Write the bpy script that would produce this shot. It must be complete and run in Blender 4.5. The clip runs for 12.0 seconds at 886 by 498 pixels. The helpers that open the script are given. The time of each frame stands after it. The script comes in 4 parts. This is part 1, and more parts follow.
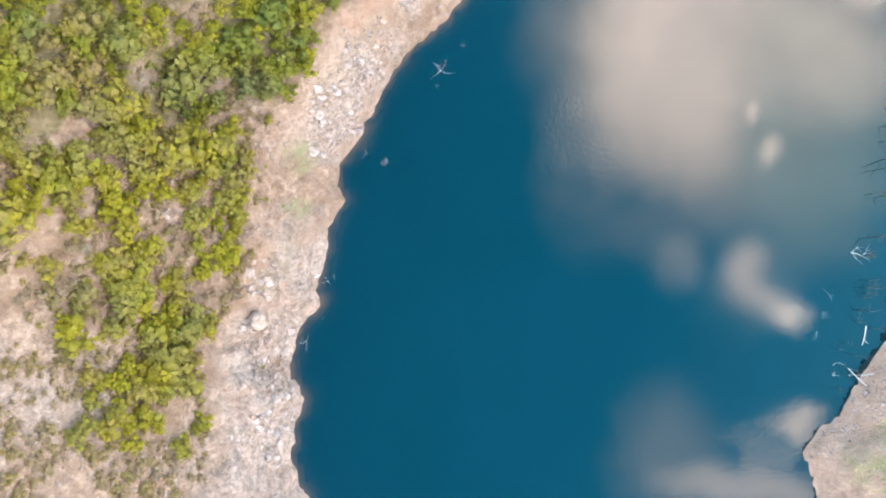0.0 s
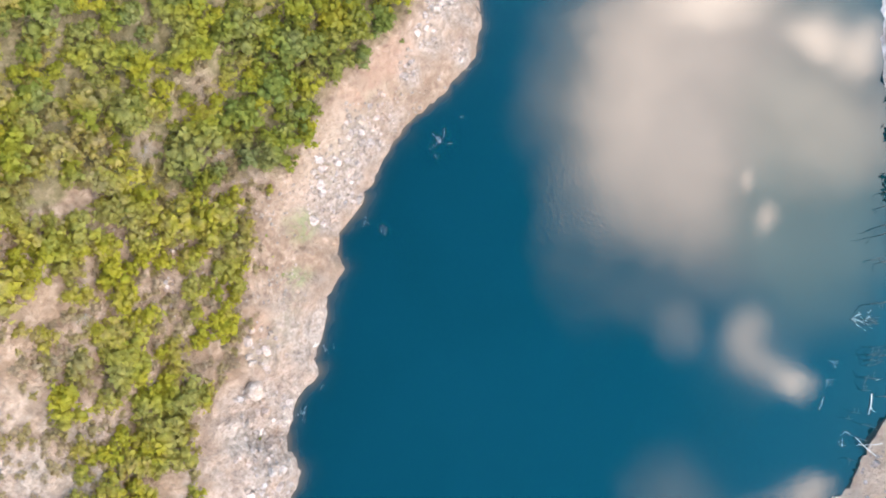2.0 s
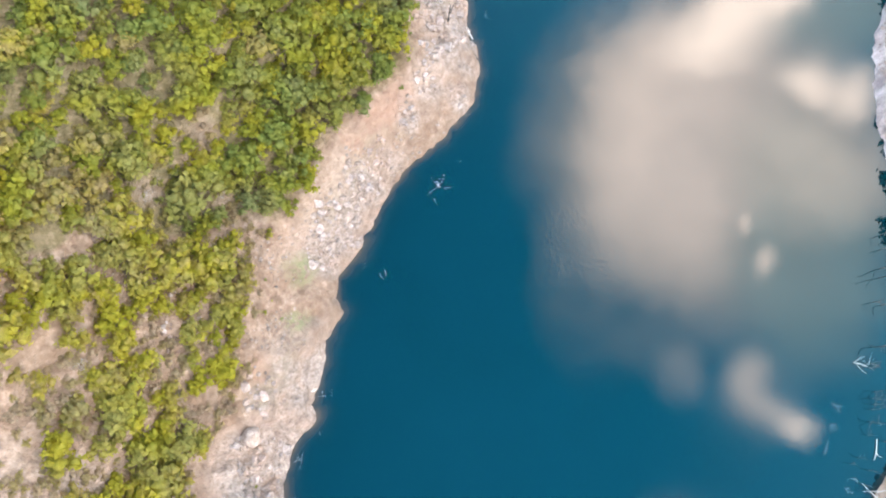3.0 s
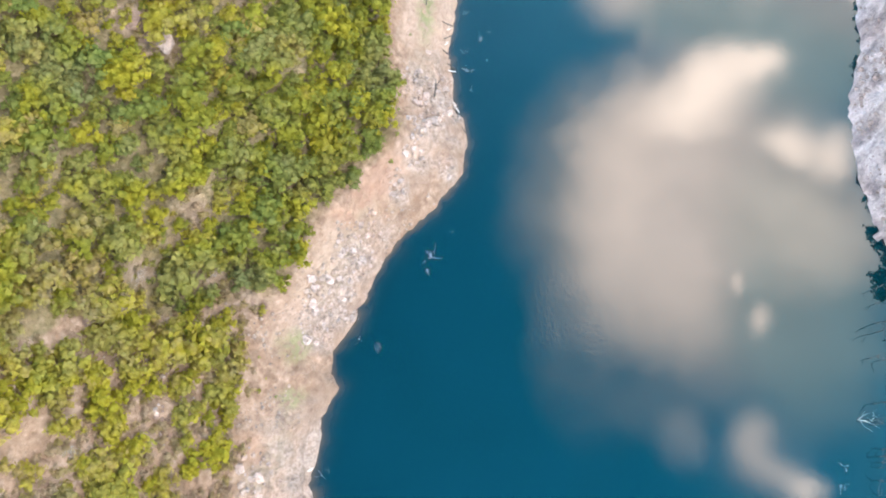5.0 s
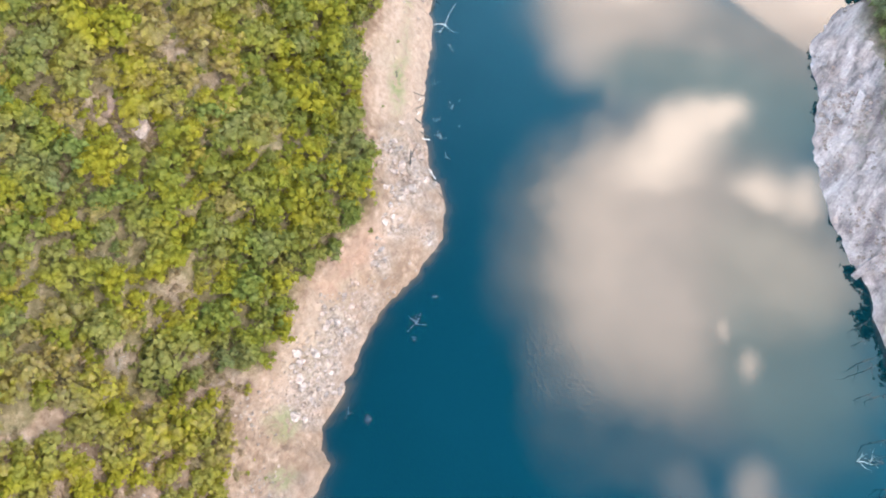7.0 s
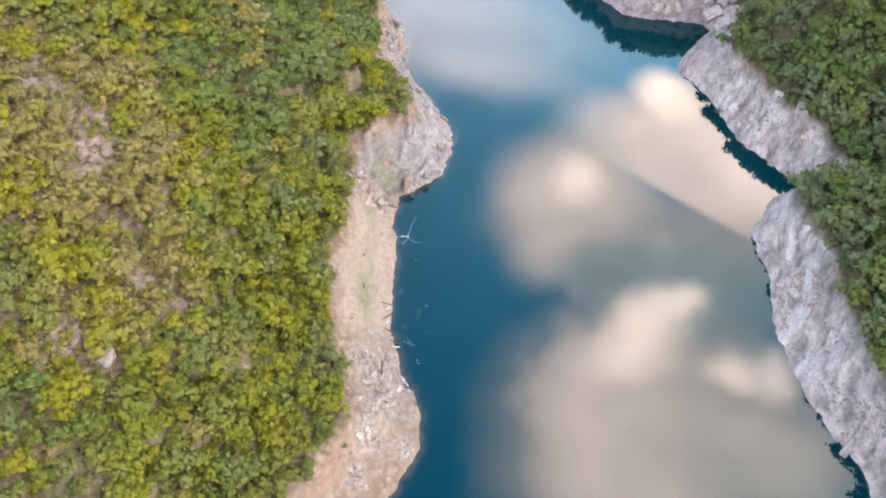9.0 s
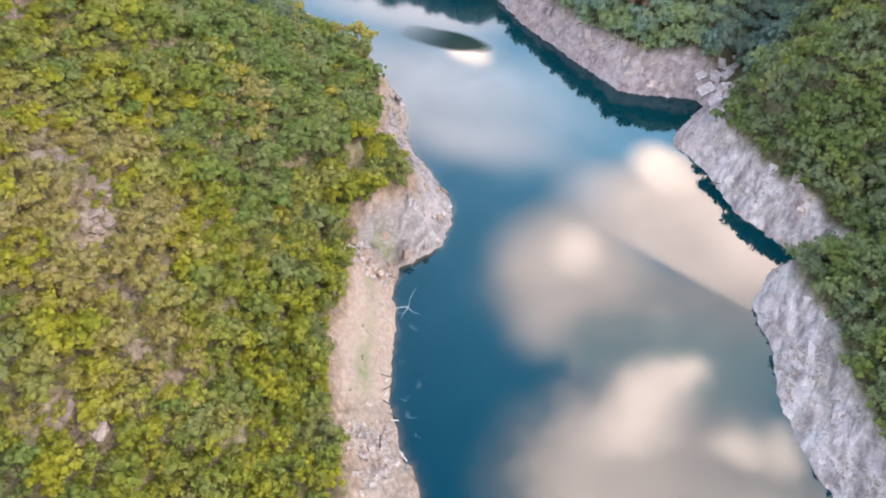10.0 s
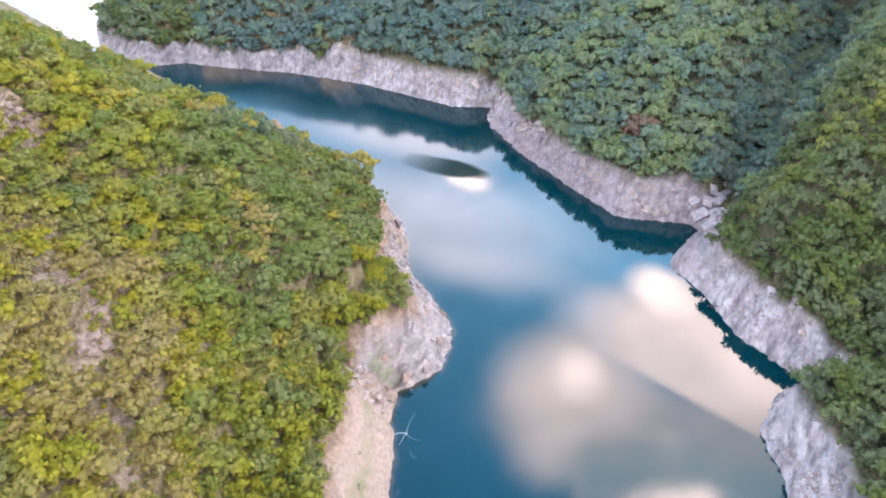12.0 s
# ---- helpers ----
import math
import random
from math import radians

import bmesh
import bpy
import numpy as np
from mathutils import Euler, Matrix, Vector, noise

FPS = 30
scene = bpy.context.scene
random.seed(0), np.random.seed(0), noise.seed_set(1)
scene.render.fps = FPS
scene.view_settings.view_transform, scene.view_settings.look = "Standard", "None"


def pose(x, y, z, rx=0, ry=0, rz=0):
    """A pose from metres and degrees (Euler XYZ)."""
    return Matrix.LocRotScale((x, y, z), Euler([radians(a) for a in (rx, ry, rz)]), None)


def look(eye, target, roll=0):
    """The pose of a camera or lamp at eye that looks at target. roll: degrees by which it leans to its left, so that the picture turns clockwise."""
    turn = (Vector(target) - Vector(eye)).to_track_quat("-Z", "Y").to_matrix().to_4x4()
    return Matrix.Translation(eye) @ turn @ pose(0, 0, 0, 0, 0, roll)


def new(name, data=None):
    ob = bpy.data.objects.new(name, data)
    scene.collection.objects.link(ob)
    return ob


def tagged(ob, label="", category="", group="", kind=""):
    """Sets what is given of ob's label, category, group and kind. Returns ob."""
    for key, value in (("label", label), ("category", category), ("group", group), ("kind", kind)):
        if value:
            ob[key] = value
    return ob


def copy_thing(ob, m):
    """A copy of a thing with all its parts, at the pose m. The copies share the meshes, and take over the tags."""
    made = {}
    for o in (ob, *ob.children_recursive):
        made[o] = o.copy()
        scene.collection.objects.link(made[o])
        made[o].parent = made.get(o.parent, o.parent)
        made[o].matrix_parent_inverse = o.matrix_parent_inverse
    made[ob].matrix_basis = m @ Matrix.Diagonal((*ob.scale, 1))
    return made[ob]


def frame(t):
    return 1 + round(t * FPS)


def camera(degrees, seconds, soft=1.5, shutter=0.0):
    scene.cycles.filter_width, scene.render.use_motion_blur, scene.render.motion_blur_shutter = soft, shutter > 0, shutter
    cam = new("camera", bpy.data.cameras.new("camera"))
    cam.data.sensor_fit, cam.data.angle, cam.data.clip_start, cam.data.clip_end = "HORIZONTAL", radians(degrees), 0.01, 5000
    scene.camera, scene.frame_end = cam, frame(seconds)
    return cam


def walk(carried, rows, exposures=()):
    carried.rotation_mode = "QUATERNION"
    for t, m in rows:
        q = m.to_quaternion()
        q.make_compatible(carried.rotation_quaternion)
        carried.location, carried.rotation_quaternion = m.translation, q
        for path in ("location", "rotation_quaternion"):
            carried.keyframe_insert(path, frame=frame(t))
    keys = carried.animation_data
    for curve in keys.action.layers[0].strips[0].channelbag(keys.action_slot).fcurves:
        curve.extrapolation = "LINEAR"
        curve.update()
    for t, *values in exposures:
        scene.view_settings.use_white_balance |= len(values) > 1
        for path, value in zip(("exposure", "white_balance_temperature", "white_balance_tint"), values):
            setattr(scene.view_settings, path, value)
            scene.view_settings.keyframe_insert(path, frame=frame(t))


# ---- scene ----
# The drone hangs at one point and tips its camera up from straight down.
HEIGHT = 120.0
cam = camera(62.58, 12.0, soft=1.9)
TURNS = [  # seconds, heading, pitch, lean
    (0.0, -5.005, -87.985, -0.273),
    (0.5, -5.003, -87.007, -0.345),
    (1.0, -5.276, -85.742, -0.117),
    (1.5, -5.434, -84.376, -0.039),
    (2.0, -5.659, -82.641, 0.167),
    (2.5, -5.808, -80.857, 0.301),
    (3.0, -5.965, -79.211, 0.366),
    (5.0, -8.099, -73.693, 0.392),
    (5.5, -8.718, -72.416, 0.396),
    (6.0, -9.788, -71.118, 0.462),
    (6.5, -10.853, -69.843, 0.544),
    (7.0, -12.120, -68.551, 0.597),
    (7.1, -16.514, -63.708, -0.031),
    (7.2, -16.579, -62.167, 0.416),
    (9.0, -16.520, -52.500, 0.249),
    (9.5, -16.512, -50.107, 0.294),
    (10.0, -16.511, -46.934, 0.307),
    (10.5, -16.518, -43.997, 0.301),
    (11.0, -16.511, -41.516, 0.372),
    (11.5, -16.487, -39.763, 0.336),
    (12.0, -16.488, -37.324, 0.320),
]
walk(cam, [(t, pose(0, 0, HEIGHT, 90 + pitch, 0, yaw) @ pose(0, 0, 0, 0, 0, lean)) for t, yaw, pitch, lean in TURNS],
     [(0.0, 1.66, 6950, 14), (7.0, 1.6, 7000, 14), (7.2, 1.48, 7000, 14), (9.5, 1.38, 6900, 16), (12.0, 1.53, 6500, 21)])

# ---- daylight: broken cloud, sun veiled, from the east ----
SUN_UP, SUN_AZIMUTH = radians(50), radians(100)   # azimuth clockwise from +y


def link(tree, a, b):
    tree.links.new(a, b)


def node(tree, kind, **values):
    n = tree.nodes.new(kind)
    for key, value in values.items():
        if key in n.inputs:
            n.inputs[key].default_value = value
    return n


def maths(tree, op, a, b=None, c=None):
    n = tree.nodes.new("ShaderNodeMath")
    n.operation = op
    for i, v in enumerate((a, b, c)):
        if v is None:
            continue
        if isinstance(v, (int, float)):
            n.inputs[i].default_value = v
        else:
            link(tree, v, n.inputs[i])
    return n.outputs[0]


# brightness and hue of the clouds: lit heads, bodies, undersides, thin veils
BRIGHT, CREAM, SOFT, PALE = (7.1, 5.95, 5.1), (5.1, 4.15, 3.55), (4.15, 3.4, 2.95), (3.25, 2.85, 2.45)
SHADE, DIM, MIST, GREY = (2.5, 2.05, 1.7), (1.15, 1.42, 1.36), (4.0, 3.8, 3.95), (2.9, 2.85, 3.0)
THIN = (0.9, 2.1, 3.1)
# clouds on a flat layer, back to front: centre x, y and half widths as shares of the layer's height, turn, share of solid core, thickness, tone
FAR = [
    (0.640, 1.230, 0.420, 0.260, -50, 0.2, 0.6, THIN),
    (0.440, 1.780, 0.340, 0.150, -36, 0.3, 0.7, GREY),
    (0.379, 1.398, 0.478, 0.275, -38, 0.2, 0.55, MIST),
    (0.316, 1.917, 0.470, 0.147, -36, 0.3, 0.6, GREY),
    (0.434, 1.178, 0.241, 0.094, -30, 0.1, 0.45, MIST),
    (0.746, 1.425, 0.199, 0.088, -78, 0.1, 0.3, MIST),
    (0.520, 1.524, 0.079, 0.047, -52, 0.35, 0.95, BRIGHT),
    (0.623, 0.953, 0.135, 0.106, -61, 0.1, 0.55, MIST),
    (-0.230, 3.036, 0.913, 0.575, -27, 0.3, 0.9, BRIGHT),
]
MID = [
    (0.574, 0.660, 0.325, 0.150, -27, 0.35, 0.72, SHADE),
    (0.637, 0.517, 0.186, 0.132, -19, 0.3, 0.55, DIM),
    (0.487, 0.810, 0.190, 0.166, 52, 0.3, 0.88, SOFT),
    (0.388, 0.700, 0.090, 0.080, -12, 0.1, 0.32, CREAM),
    (0.505, 0.827, 0.081, 0.065, 66, 0.1, 0.85, BRIGHT),
    (0.411, 0.817, 0.085, 0.072, 60, 0.1, 0.4, SOFT),
    (0.577, 0.633, 0.061, 0.044, 70, 0.1, 0.35, SOFT),
    (0.403, 0.609, 0.053, 0.024, 63, 0.1, 0.35, SOFT),
]
BAND_PUFFS = [
    (0.774, 0.989, 0.110, 0.078, -83, 0.25, 0.9, BRIGHT),
    (0.808, 0.777, 0.161, 0.080, -78, 0.1, 0.35, BRIGHT),
]
BANK = [
    (0.414, 0.309, 0.297, 0.272, 66, 0.45, 0.78, SHADE),
    (0.532, 0.125, 0.186, 0.148, 76, 0.35, 0.7, DIM),
    (0.504, 0.612, 0.169, 0.077, -10, 0.4, 0.62, DIM),
    (0.636, 0.494, 0.115, 0.087, 4, 0.3, 0.42, DIM),
    (0.379, 0.341, 0.264, 0.157, 69, 0.35, 0.85, SOFT),
    (0.311, 0.377, 0.209, 0.084, 77, 0.1, 0.6, CREAM),
    (0.360, 0.181, 0.110, 0.079, -38, 0.1, 0.45, SOFT),
    (0.552, 0.256, 0.150, 0.130, 2, 0.2, 0.85, PALE),
    (0.474, 0.486, 0.150, 0.077, 24, 0.1, 0.95, BRIGHT),
    (0.545, 0.521, 0.075, 0.041, 13, 0.1, 0.9, BRIGHT),
    (0.576, 0.387, 0.062, 0.046, 0, 0.1, 0.9, BRIGHT),
    (0.639, 0.365, 0.064, 0.038, 27, 0.1, 0.85, BRIGHT),
]
PUFFS = [
    (0.445, 0.179, 0.027, 0.016, 78, 0.1, 0.55, CREAM),
    (0.469, 0.125, 0.031, 0.023, 66, 0.1, 0.75, CREAM),
    (0.320, -0.008, 0.059, 0.041, 76, 0.1, 0.2, SOFT),
    (0.416, -0.025, 0.050, 0.038, 68, 0.1, 0.6, CREAM),
    (0.443, -0.068, 0.055, 0.030, -44, 0.1, 0.55, CREAM),
    (0.467, -0.093, 0.034, 0.028, -9, 0.0, 0.5, BRIGHT),
    (0.376, 0.660, 0.075, 0.055, -5, 0.0, 0.4, CREAM),
    (0.281, -0.268, 0.108, 0.093, 87, 0.2, 0.26, SHADE),
    (0.390, -0.324, 0.154, 0.045, -11, 0.2, 0.55, SOFT),
    (0.465, -0.239, 0.046, 0.042, -1, 0.1, 0.72, CREAM),
    (0.189, 0.136, 0.149, 0.062, 88, 0.1, 0.16, SHADE),
    (0.264, 0.027, 0.097, 0.050, -14, 0.1, 0.16, SHADE),
]

world = bpy.data.worlds.new("sky")
scene.world = world
world.use_nodes = True
wt = world.node_tree
wt.nodes.clear()
sky = wt.nodes.new("ShaderNodeTexSky")
sky.sky_type, sky.sun_disc, sky.sun_elevation, sky.sun_rotation = "NISHITA", False, SUN_UP, SUN_AZIMUTH
sky.air_density, sky.dust_density, sky.ozone_density = 1.0, 0.2, 3.0
coord = wt.nodes.new("ShaderNodeTexCoord")
split = wt.nodes.new("ShaderNodeSeparateXYZ")
link(wt, coord.outputs["Generated"], split.inputs[0])
up = maths(wt, "MAXIMUM", split.outputs[2], 0.04)
flat = wt.nodes.new("ShaderNodeCombineXYZ")
link(wt, maths(wt, "DIVIDE", split.outputs[0], up), flat.inputs[0])
link(wt, maths(wt, "DIVIDE", split.outputs[1], up), flat.inputs[1])


def warped(scale, detail, reach):
    """The layer's place, pushed about by noise."""
    swirl = node(wt, "ShaderNodeTexNoise", Scale=scale, Detail=detail, Roughness=0.6)
    link(wt, flat.outputs[0], swirl.inputs["Vector"])
    push = wt.nodes.new("ShaderNodeVectorMath")
    push.operation = "MULTIPLY_ADD"
    push.inputs[1].default_value, push.inputs[2].default_value = (reach, reach, 0), (-reach / 2, -reach / 2, 0)
    link(wt, swirl.outputs["Color"], push.inputs[0])
    total = wt.nodes.new("ShaderNodeVectorMath")
    link(wt, flat.outputs[0], total.inputs[0])
    link(wt, push.outputs[0], total.inputs[1])
    return total.outputs[0]


def over(below, share, tone):
    """One layer of cloud laid over what is behind it."""
    m = wt.nodes.new("ShaderNodeMix")
    m.data_type, m.clamp_factor = "RGBA", True
    link(wt, share, m.inputs[0])
    link(wt, below, m.inputs[6])
    m.inputs[7].default_value = (*tone, 1)
    return m.outputs[2]


def lump(at, cx, cy, rx, ry, turn, core, thick):
    place = wt.nodes.new("ShaderNodeMapping")
    place.vector_type = "TEXTURE"
    place.inputs["Location"].default_value, place.inputs["Scale"].default_value = (cx, cy, 0), (rx * 1.12, ry * 1.12, 1)
    place.inputs["Rotation"].default_value = (0, 0, radians(turn))
    link(wt, at, place.inputs["Vector"])
    far = wt.nodes.new("ShaderNodeVectorMath")
    far.operation = "LENGTH"
    link(wt, place.outputs[0], far.inputs[0])
    edge = wt.nodes.new("ShaderNodeMapRange")
    edge.interpolation_type = "SMOOTHSTEP"
    edge.inputs["From Min"].default_value, edge.inputs["From Max"].default_value = core, 1.0
    edge.inputs["To Min"].default_value, edge.inputs["To Max"].default_value = thick, 0.0
    link(wt, far.outputs["Value"], edge.inputs["Value"])
    return edge.outputs[0]


deep_blue = wt.nodes.new("ShaderNodeMix")
deep_blue.data_type, deep_blue.blend_type = "RGBA", "MULTIPLY"
deep_blue.inputs[0].default_value, deep_blue.inputs[7].default_value = 1.0, (0.0, 0.145, 0.175, 1)
link(wt, sky.outputs[0], deep_blue.inputs[6])
ragged, smooth_edge = warped(7.0, 7.0, 0.10), warped(3.0, 2.0, 0.05)
heaven = deep_blue.outputs[2]
# paler sky towards the horizon
out = wt.nodes.new("ShaderNodeVectorMath")
out.operation = "LENGTH"
link(wt, flat.outputs[0], out.inputs[0])
low = wt.nodes.new("ShaderNodeMapRange")
low.interpolation_type = "SMOOTHSTEP"
low.inputs["From Min"].default_value, low.inputs["From Max"].default_value, low.inputs["To Max"].default_value = 0.25, 1.3, 0.42
link(wt, out.outputs["Value"], low.inputs["Value"])
heaven = over(heaven, low.outputs[0], THIN)
for cx, cy, rx, ry, turn, core, thick, tone in FAR + MID:
    heaven = over(heaven, lump(smooth_edge, cx, cy, rx, ry, turn, core, thick), tone)
# a sheet of cloud with one straight edge
aslant = wt.nodes.new("ShaderNodeVectorMath")
aslant.operation = "DOT_PRODUCT"
link(wt, flat.outputs[0], aslant.inputs[0])
aslant.inputs[1].default_value = (0.841, 0.541, 0)
rim = wt.nodes.new("ShaderNodeMapRange")
rim.interpolation_type = "SMOOTHSTEP"
rim.inputs["From Min"].default_value, rim.inputs["From Max"].default_value = 0.940, 0.958
link(wt, aslant.outputs["Value"], rim.inputs["Value"])
heaven = over(heaven, maths(wt, "MULTIPLY", rim.outputs[0], lump(smooth_edge, 0.77, 0.80, 0.27, 0.20, -57, 0.45, 0.85)), CREAM)
for cx, cy, rx, ry, turn, core, thick, tone in BAND_PUFFS:
    heaven = over(heaven, maths(wt, "MULTIPLY", rim.outputs[0], lump(smooth_edge, cx, cy, rx, ry, turn, core, thick)), tone)
for cx, cy, rx, ry, turn, core, thick, tone in BANK + PUFFS:
    heaven = over(heaven, lump(ragged, cx, cy, rx, ry, turn, core, thick), tone)
# unseen broken cloud added beside the mirrored sky, to fill the slopes with light
wide = node(wt, "ShaderNodeTexNoise", Scale=0.9, Detail=5.0, Roughness=0.6)
link(wt, flat.outputs[0], wide.inputs["Vector"])
rest = wt.nodes.new("ShaderNodeMapRange")
rest.inputs["From Min"].default_value, rest.inputs["From Max"].default_value = 0.36, 0.6
link(wt, wide.outputs[0], rest.inputs["Value"])
aside = maths(wt, "MAXIMUM", maths(wt, "MULTIPLY", split.outputs[1], -1.2),
              maths(wt, "MAXIMUM", maths(wt, "MULTIPLY", split.outputs[0], 0.75), maths(wt, "MULTIPLY", split.outputs[0], -0.95)))
away = wt.nodes.new("ShaderNodeMapRange")
away.interpolation_type = "SMOOTHSTEP"
away.inputs["From Min"].default_value, away.inputs["From Max"].default_value = 0.46, 0.72
away.inputs["To Max"].default_value = 0.7
link(wt, aside, away.inputs["Value"])
heaven = over(heaven, maths(wt, "MULTIPLY", rest.outputs[0], away.outputs[0]), (6.9, 6.2, 5.5))
heap = node(wt, "ShaderNodeTexNoise", Scale=9.0, Detail=5.0, Roughness=0.6)
link(wt, ragged, heap.inputs["Vector"])
glow = wt.nodes.new("ShaderNodeMapRange")
glow.inputs["From Min"].default_value, glow.inputs["From Max"].default_value = 0.32, 0.68
glow.inputs["To Min"].default_value, glow.inputs["To Max"].default_value = 0.9, 1.1
link(wt, heap.outputs[0], glow.inputs["Value"])
light = wt.nodes.new("ShaderNodeBackground")
link(wt, heaven, light.inputs["Color"])
link(wt, glow.outputs[0], light.inputs["Strength"])
link(wt, light.outputs[0], wt.nodes.new("ShaderNodeOutputWorld").inputs[0])

sun = new("sun", bpy.data.lights.new("sun", "SUN"))
sun.data.energy, sun.data.angle, sun.data.color = 1.05, radians(10), (1.0, 0.92, 0.80)
toward = Vector((math.sin(SUN_AZIMUTH) * math.cos(SUN_UP), math.cos(SUN_AZIMUTH) * math.cos(SUN_UP), math.sin(SUN_UP)))
sun.matrix_world = look(toward * 400, (0, 0, 0))
scene.view_settings.exposure = 0.0


# ---- materials ----
def surface(name, rough=0.8, spec=0.3):
    m = bpy.data.materials.new(name)
    m.use_nodes = True
    t = m.node_tree
    b = t.nodes["Principled BSDF"]
    b.inputs["Roughness"].default_value, b.inputs["Specular IOR Level"].default_value = rough, spec
    return m, t, b


def ramp(t, value, *stops):
    r = t.nodes.new("ShaderNodeValToRGB")
    while len(r.color_ramp.elements) < len(stops):
        r.color_ramp.elements.new(0.5)
    for e, (p, c) in zip(r.color_ramp.elements, stops):
        e.position, e.color = p, (*c, 1) if len(c) == 3 else c
    link(t, value, r.inputs[0])
    return r.outputs[0]


def noisy(t, vector, scale, detail=4.0, rough=0.55):
    n = node(t, "ShaderNodeTexNoise", Scale=scale, Detail=detail, Roughness=rough)
    link(t, vector, n.inputs["Vector"])
    return n.outputs[0]


def blend(t, kind, factor, a, b):
    n = t.nodes.new("ShaderNodeMix")
    n.data_type, n.blend_type = "RGBA", kind
    for v, i in ((factor, 0), (a, 6), (b, 7)):
        if isinstance(v, (int, float)):
            n.inputs[i].default_value = v
        elif isinstance(v, tuple):
            n.inputs[i].default_value = (*v, 1)
        else:
            link(t, v, n.inputs[i])
    return n.outputs[2]


def bumped(t, b, height, strength, distance):
    n = t.nodes.new("ShaderNodeBump")
    n.inputs["Strength"].default_value, n.inputs["Distance"].default_value = strength, distance
    link(t, height, n.inputs["Height"])
    link(t, n.outputs[0], b.inputs["Normal"])


def place_of(t):
    return t.nodes.new("ShaderNodeNewGeometry").outputs["Position"]


def stone_look(t, at, warm=0.7):
    """Pale pinkish limestone, streaked and chipped, with tan and grey stains. Returns colour and height."""
    grain, fine, broad, huge = noisy(t, at, 5.0, 4, 0.7), noisy(t, at, 1.1, 6, 0.65), noisy(t, at, 0.22, 4), noisy(t, at, 0.06, 3)
    base = ramp(t, fine, (0.33, (0.18, 0.142, 0.125)), (0.43, (0.222, 0.178, 0.158)), (0.62, (0.307, 0.254, 0.228)))
    tan = blend(t, "MIX", ramp(t, broad, (0.46, (0, 0, 0)), (0.64, (warm, warm, warm))), base, (0.258, 0.184, 0.149))
    cool = blend(t, "MIX", ramp(t, huge, (0.5, (0, 0, 0)), (0.66, (0.3, 0.3, 0.3))), tan, (0.275, 0.257, 0.245))
    wave = node(t, "ShaderNodeTexNoise", Scale=0.55, Detail=5.0, Roughness=0.6, Distortion=1.6)
    squash = t.nodes.new("ShaderNodeMapping")
    squash.inputs["Scale"].default_value, squash.inputs["Rotation"].default_value = (0.35, 1.6, 2.2), (0.3, 0.2, 0.5)
    link(t, at, squash.inputs["Vector"])
    link(t, squash.outputs[0], wave.inputs["Vector"])
    bands = ramp(t, wave.outputs[0], (0.36, (0.62, 0.60, 0.60)), (0.44, (1, 1, 1)))
    col = blend(t, "MULTIPLY", 0.6, cool, bands)
    chip = None
    for scale, stretch in ((0.55, (1.0, 0.45, 1.3)), (1.7, (0.8, 1.2, 1.2))):
        bend = t.nodes.new("ShaderNodeVectorMath")
        bend.operation = "MULTIPLY_ADD"
        bend.inputs[1].default_value = (0.9 / scale * 0.5,) * 3
        turned = t.nodes.new("ShaderNodeMapping")
        turned.inputs["Scale"].default_value, turned.inputs["Rotation"].default_value = stretch, (0.2, 0.1, 0.7)
        warp = node(t, "ShaderNodeTexNoise", Scale=scale * 1.5, Detail=3.0)
        link(t, at, warp.inputs["Vector"])
        link(t, warp.outputs["Color"], bend.inputs[0])
        link(t, at, bend.inputs[2])
        link(t, bend.outputs[0], turned.inputs["Vector"])
        cell = node(t, "ShaderNodeTexVoronoi", Scale=scale)
        link(t, turned.outputs[0], cell.inputs["Vector"])
        tone = t.nodes.new("ShaderNodeSeparateColor")
        link(t, cell.outputs["Color"], tone.inputs[0])
        col = blend(t, "MULTIPLY", 0.45, col, ramp(t, tone.outputs[0], (0.0, (0.62, 0.60, 0.60)), (0.35, (0.95, 0.94, 0.93)), (1.0, (1.2, 1.19, 1.18))))
        level = maths(t, "SUBTRACT", maths(t, "MULTIPLY", tone.outputs[1], 0.9), cell.outputs["Distance"])
        chip = level if chip is None else maths(t, "ADD", chip, maths(t, "MULTIPLY", level, 0.5))
    for scale, reach in ((0.3, 0.018), (0.8, 0.022)):
        vein = node(t, "ShaderNodeTexNoise", Scale=scale, Detail=4.0, Roughness=0.55, Distortion=0.8)
        link(t, at, vein.inputs["Vector"])
        gap = maths(t, "ABSOLUTE", maths(t, "SUBTRACT", vein.outputs[0], 0.5))
        col = blend(t, "MULTIPLY", 0.36, col, ramp(t, gap, (0.0, (0.36, 0.34, 0.34)), (reach, (1, 1, 1))))
        chip = maths(t, "ADD", chip, maths(t, "MULTIPLY", maths(t, "MINIMUM", gap, reach), 18.0))
    col = blend(t, "MULTIPLY", 0.42, col, ramp(t, grain, (0.32, (0.68, 0.66, 0.65)), (0.5, (1, 1, 1)), (0.7, (1.12, 1.1, 1.1))))
    return col, maths(t, "ADD", maths(t, "MULTIPLY", fine, 1.2), maths(t, "ADD", maths(t, "MULTIPLY", grain, 0.5), maths(t, "MULTIPLY", chip, 0.8)))


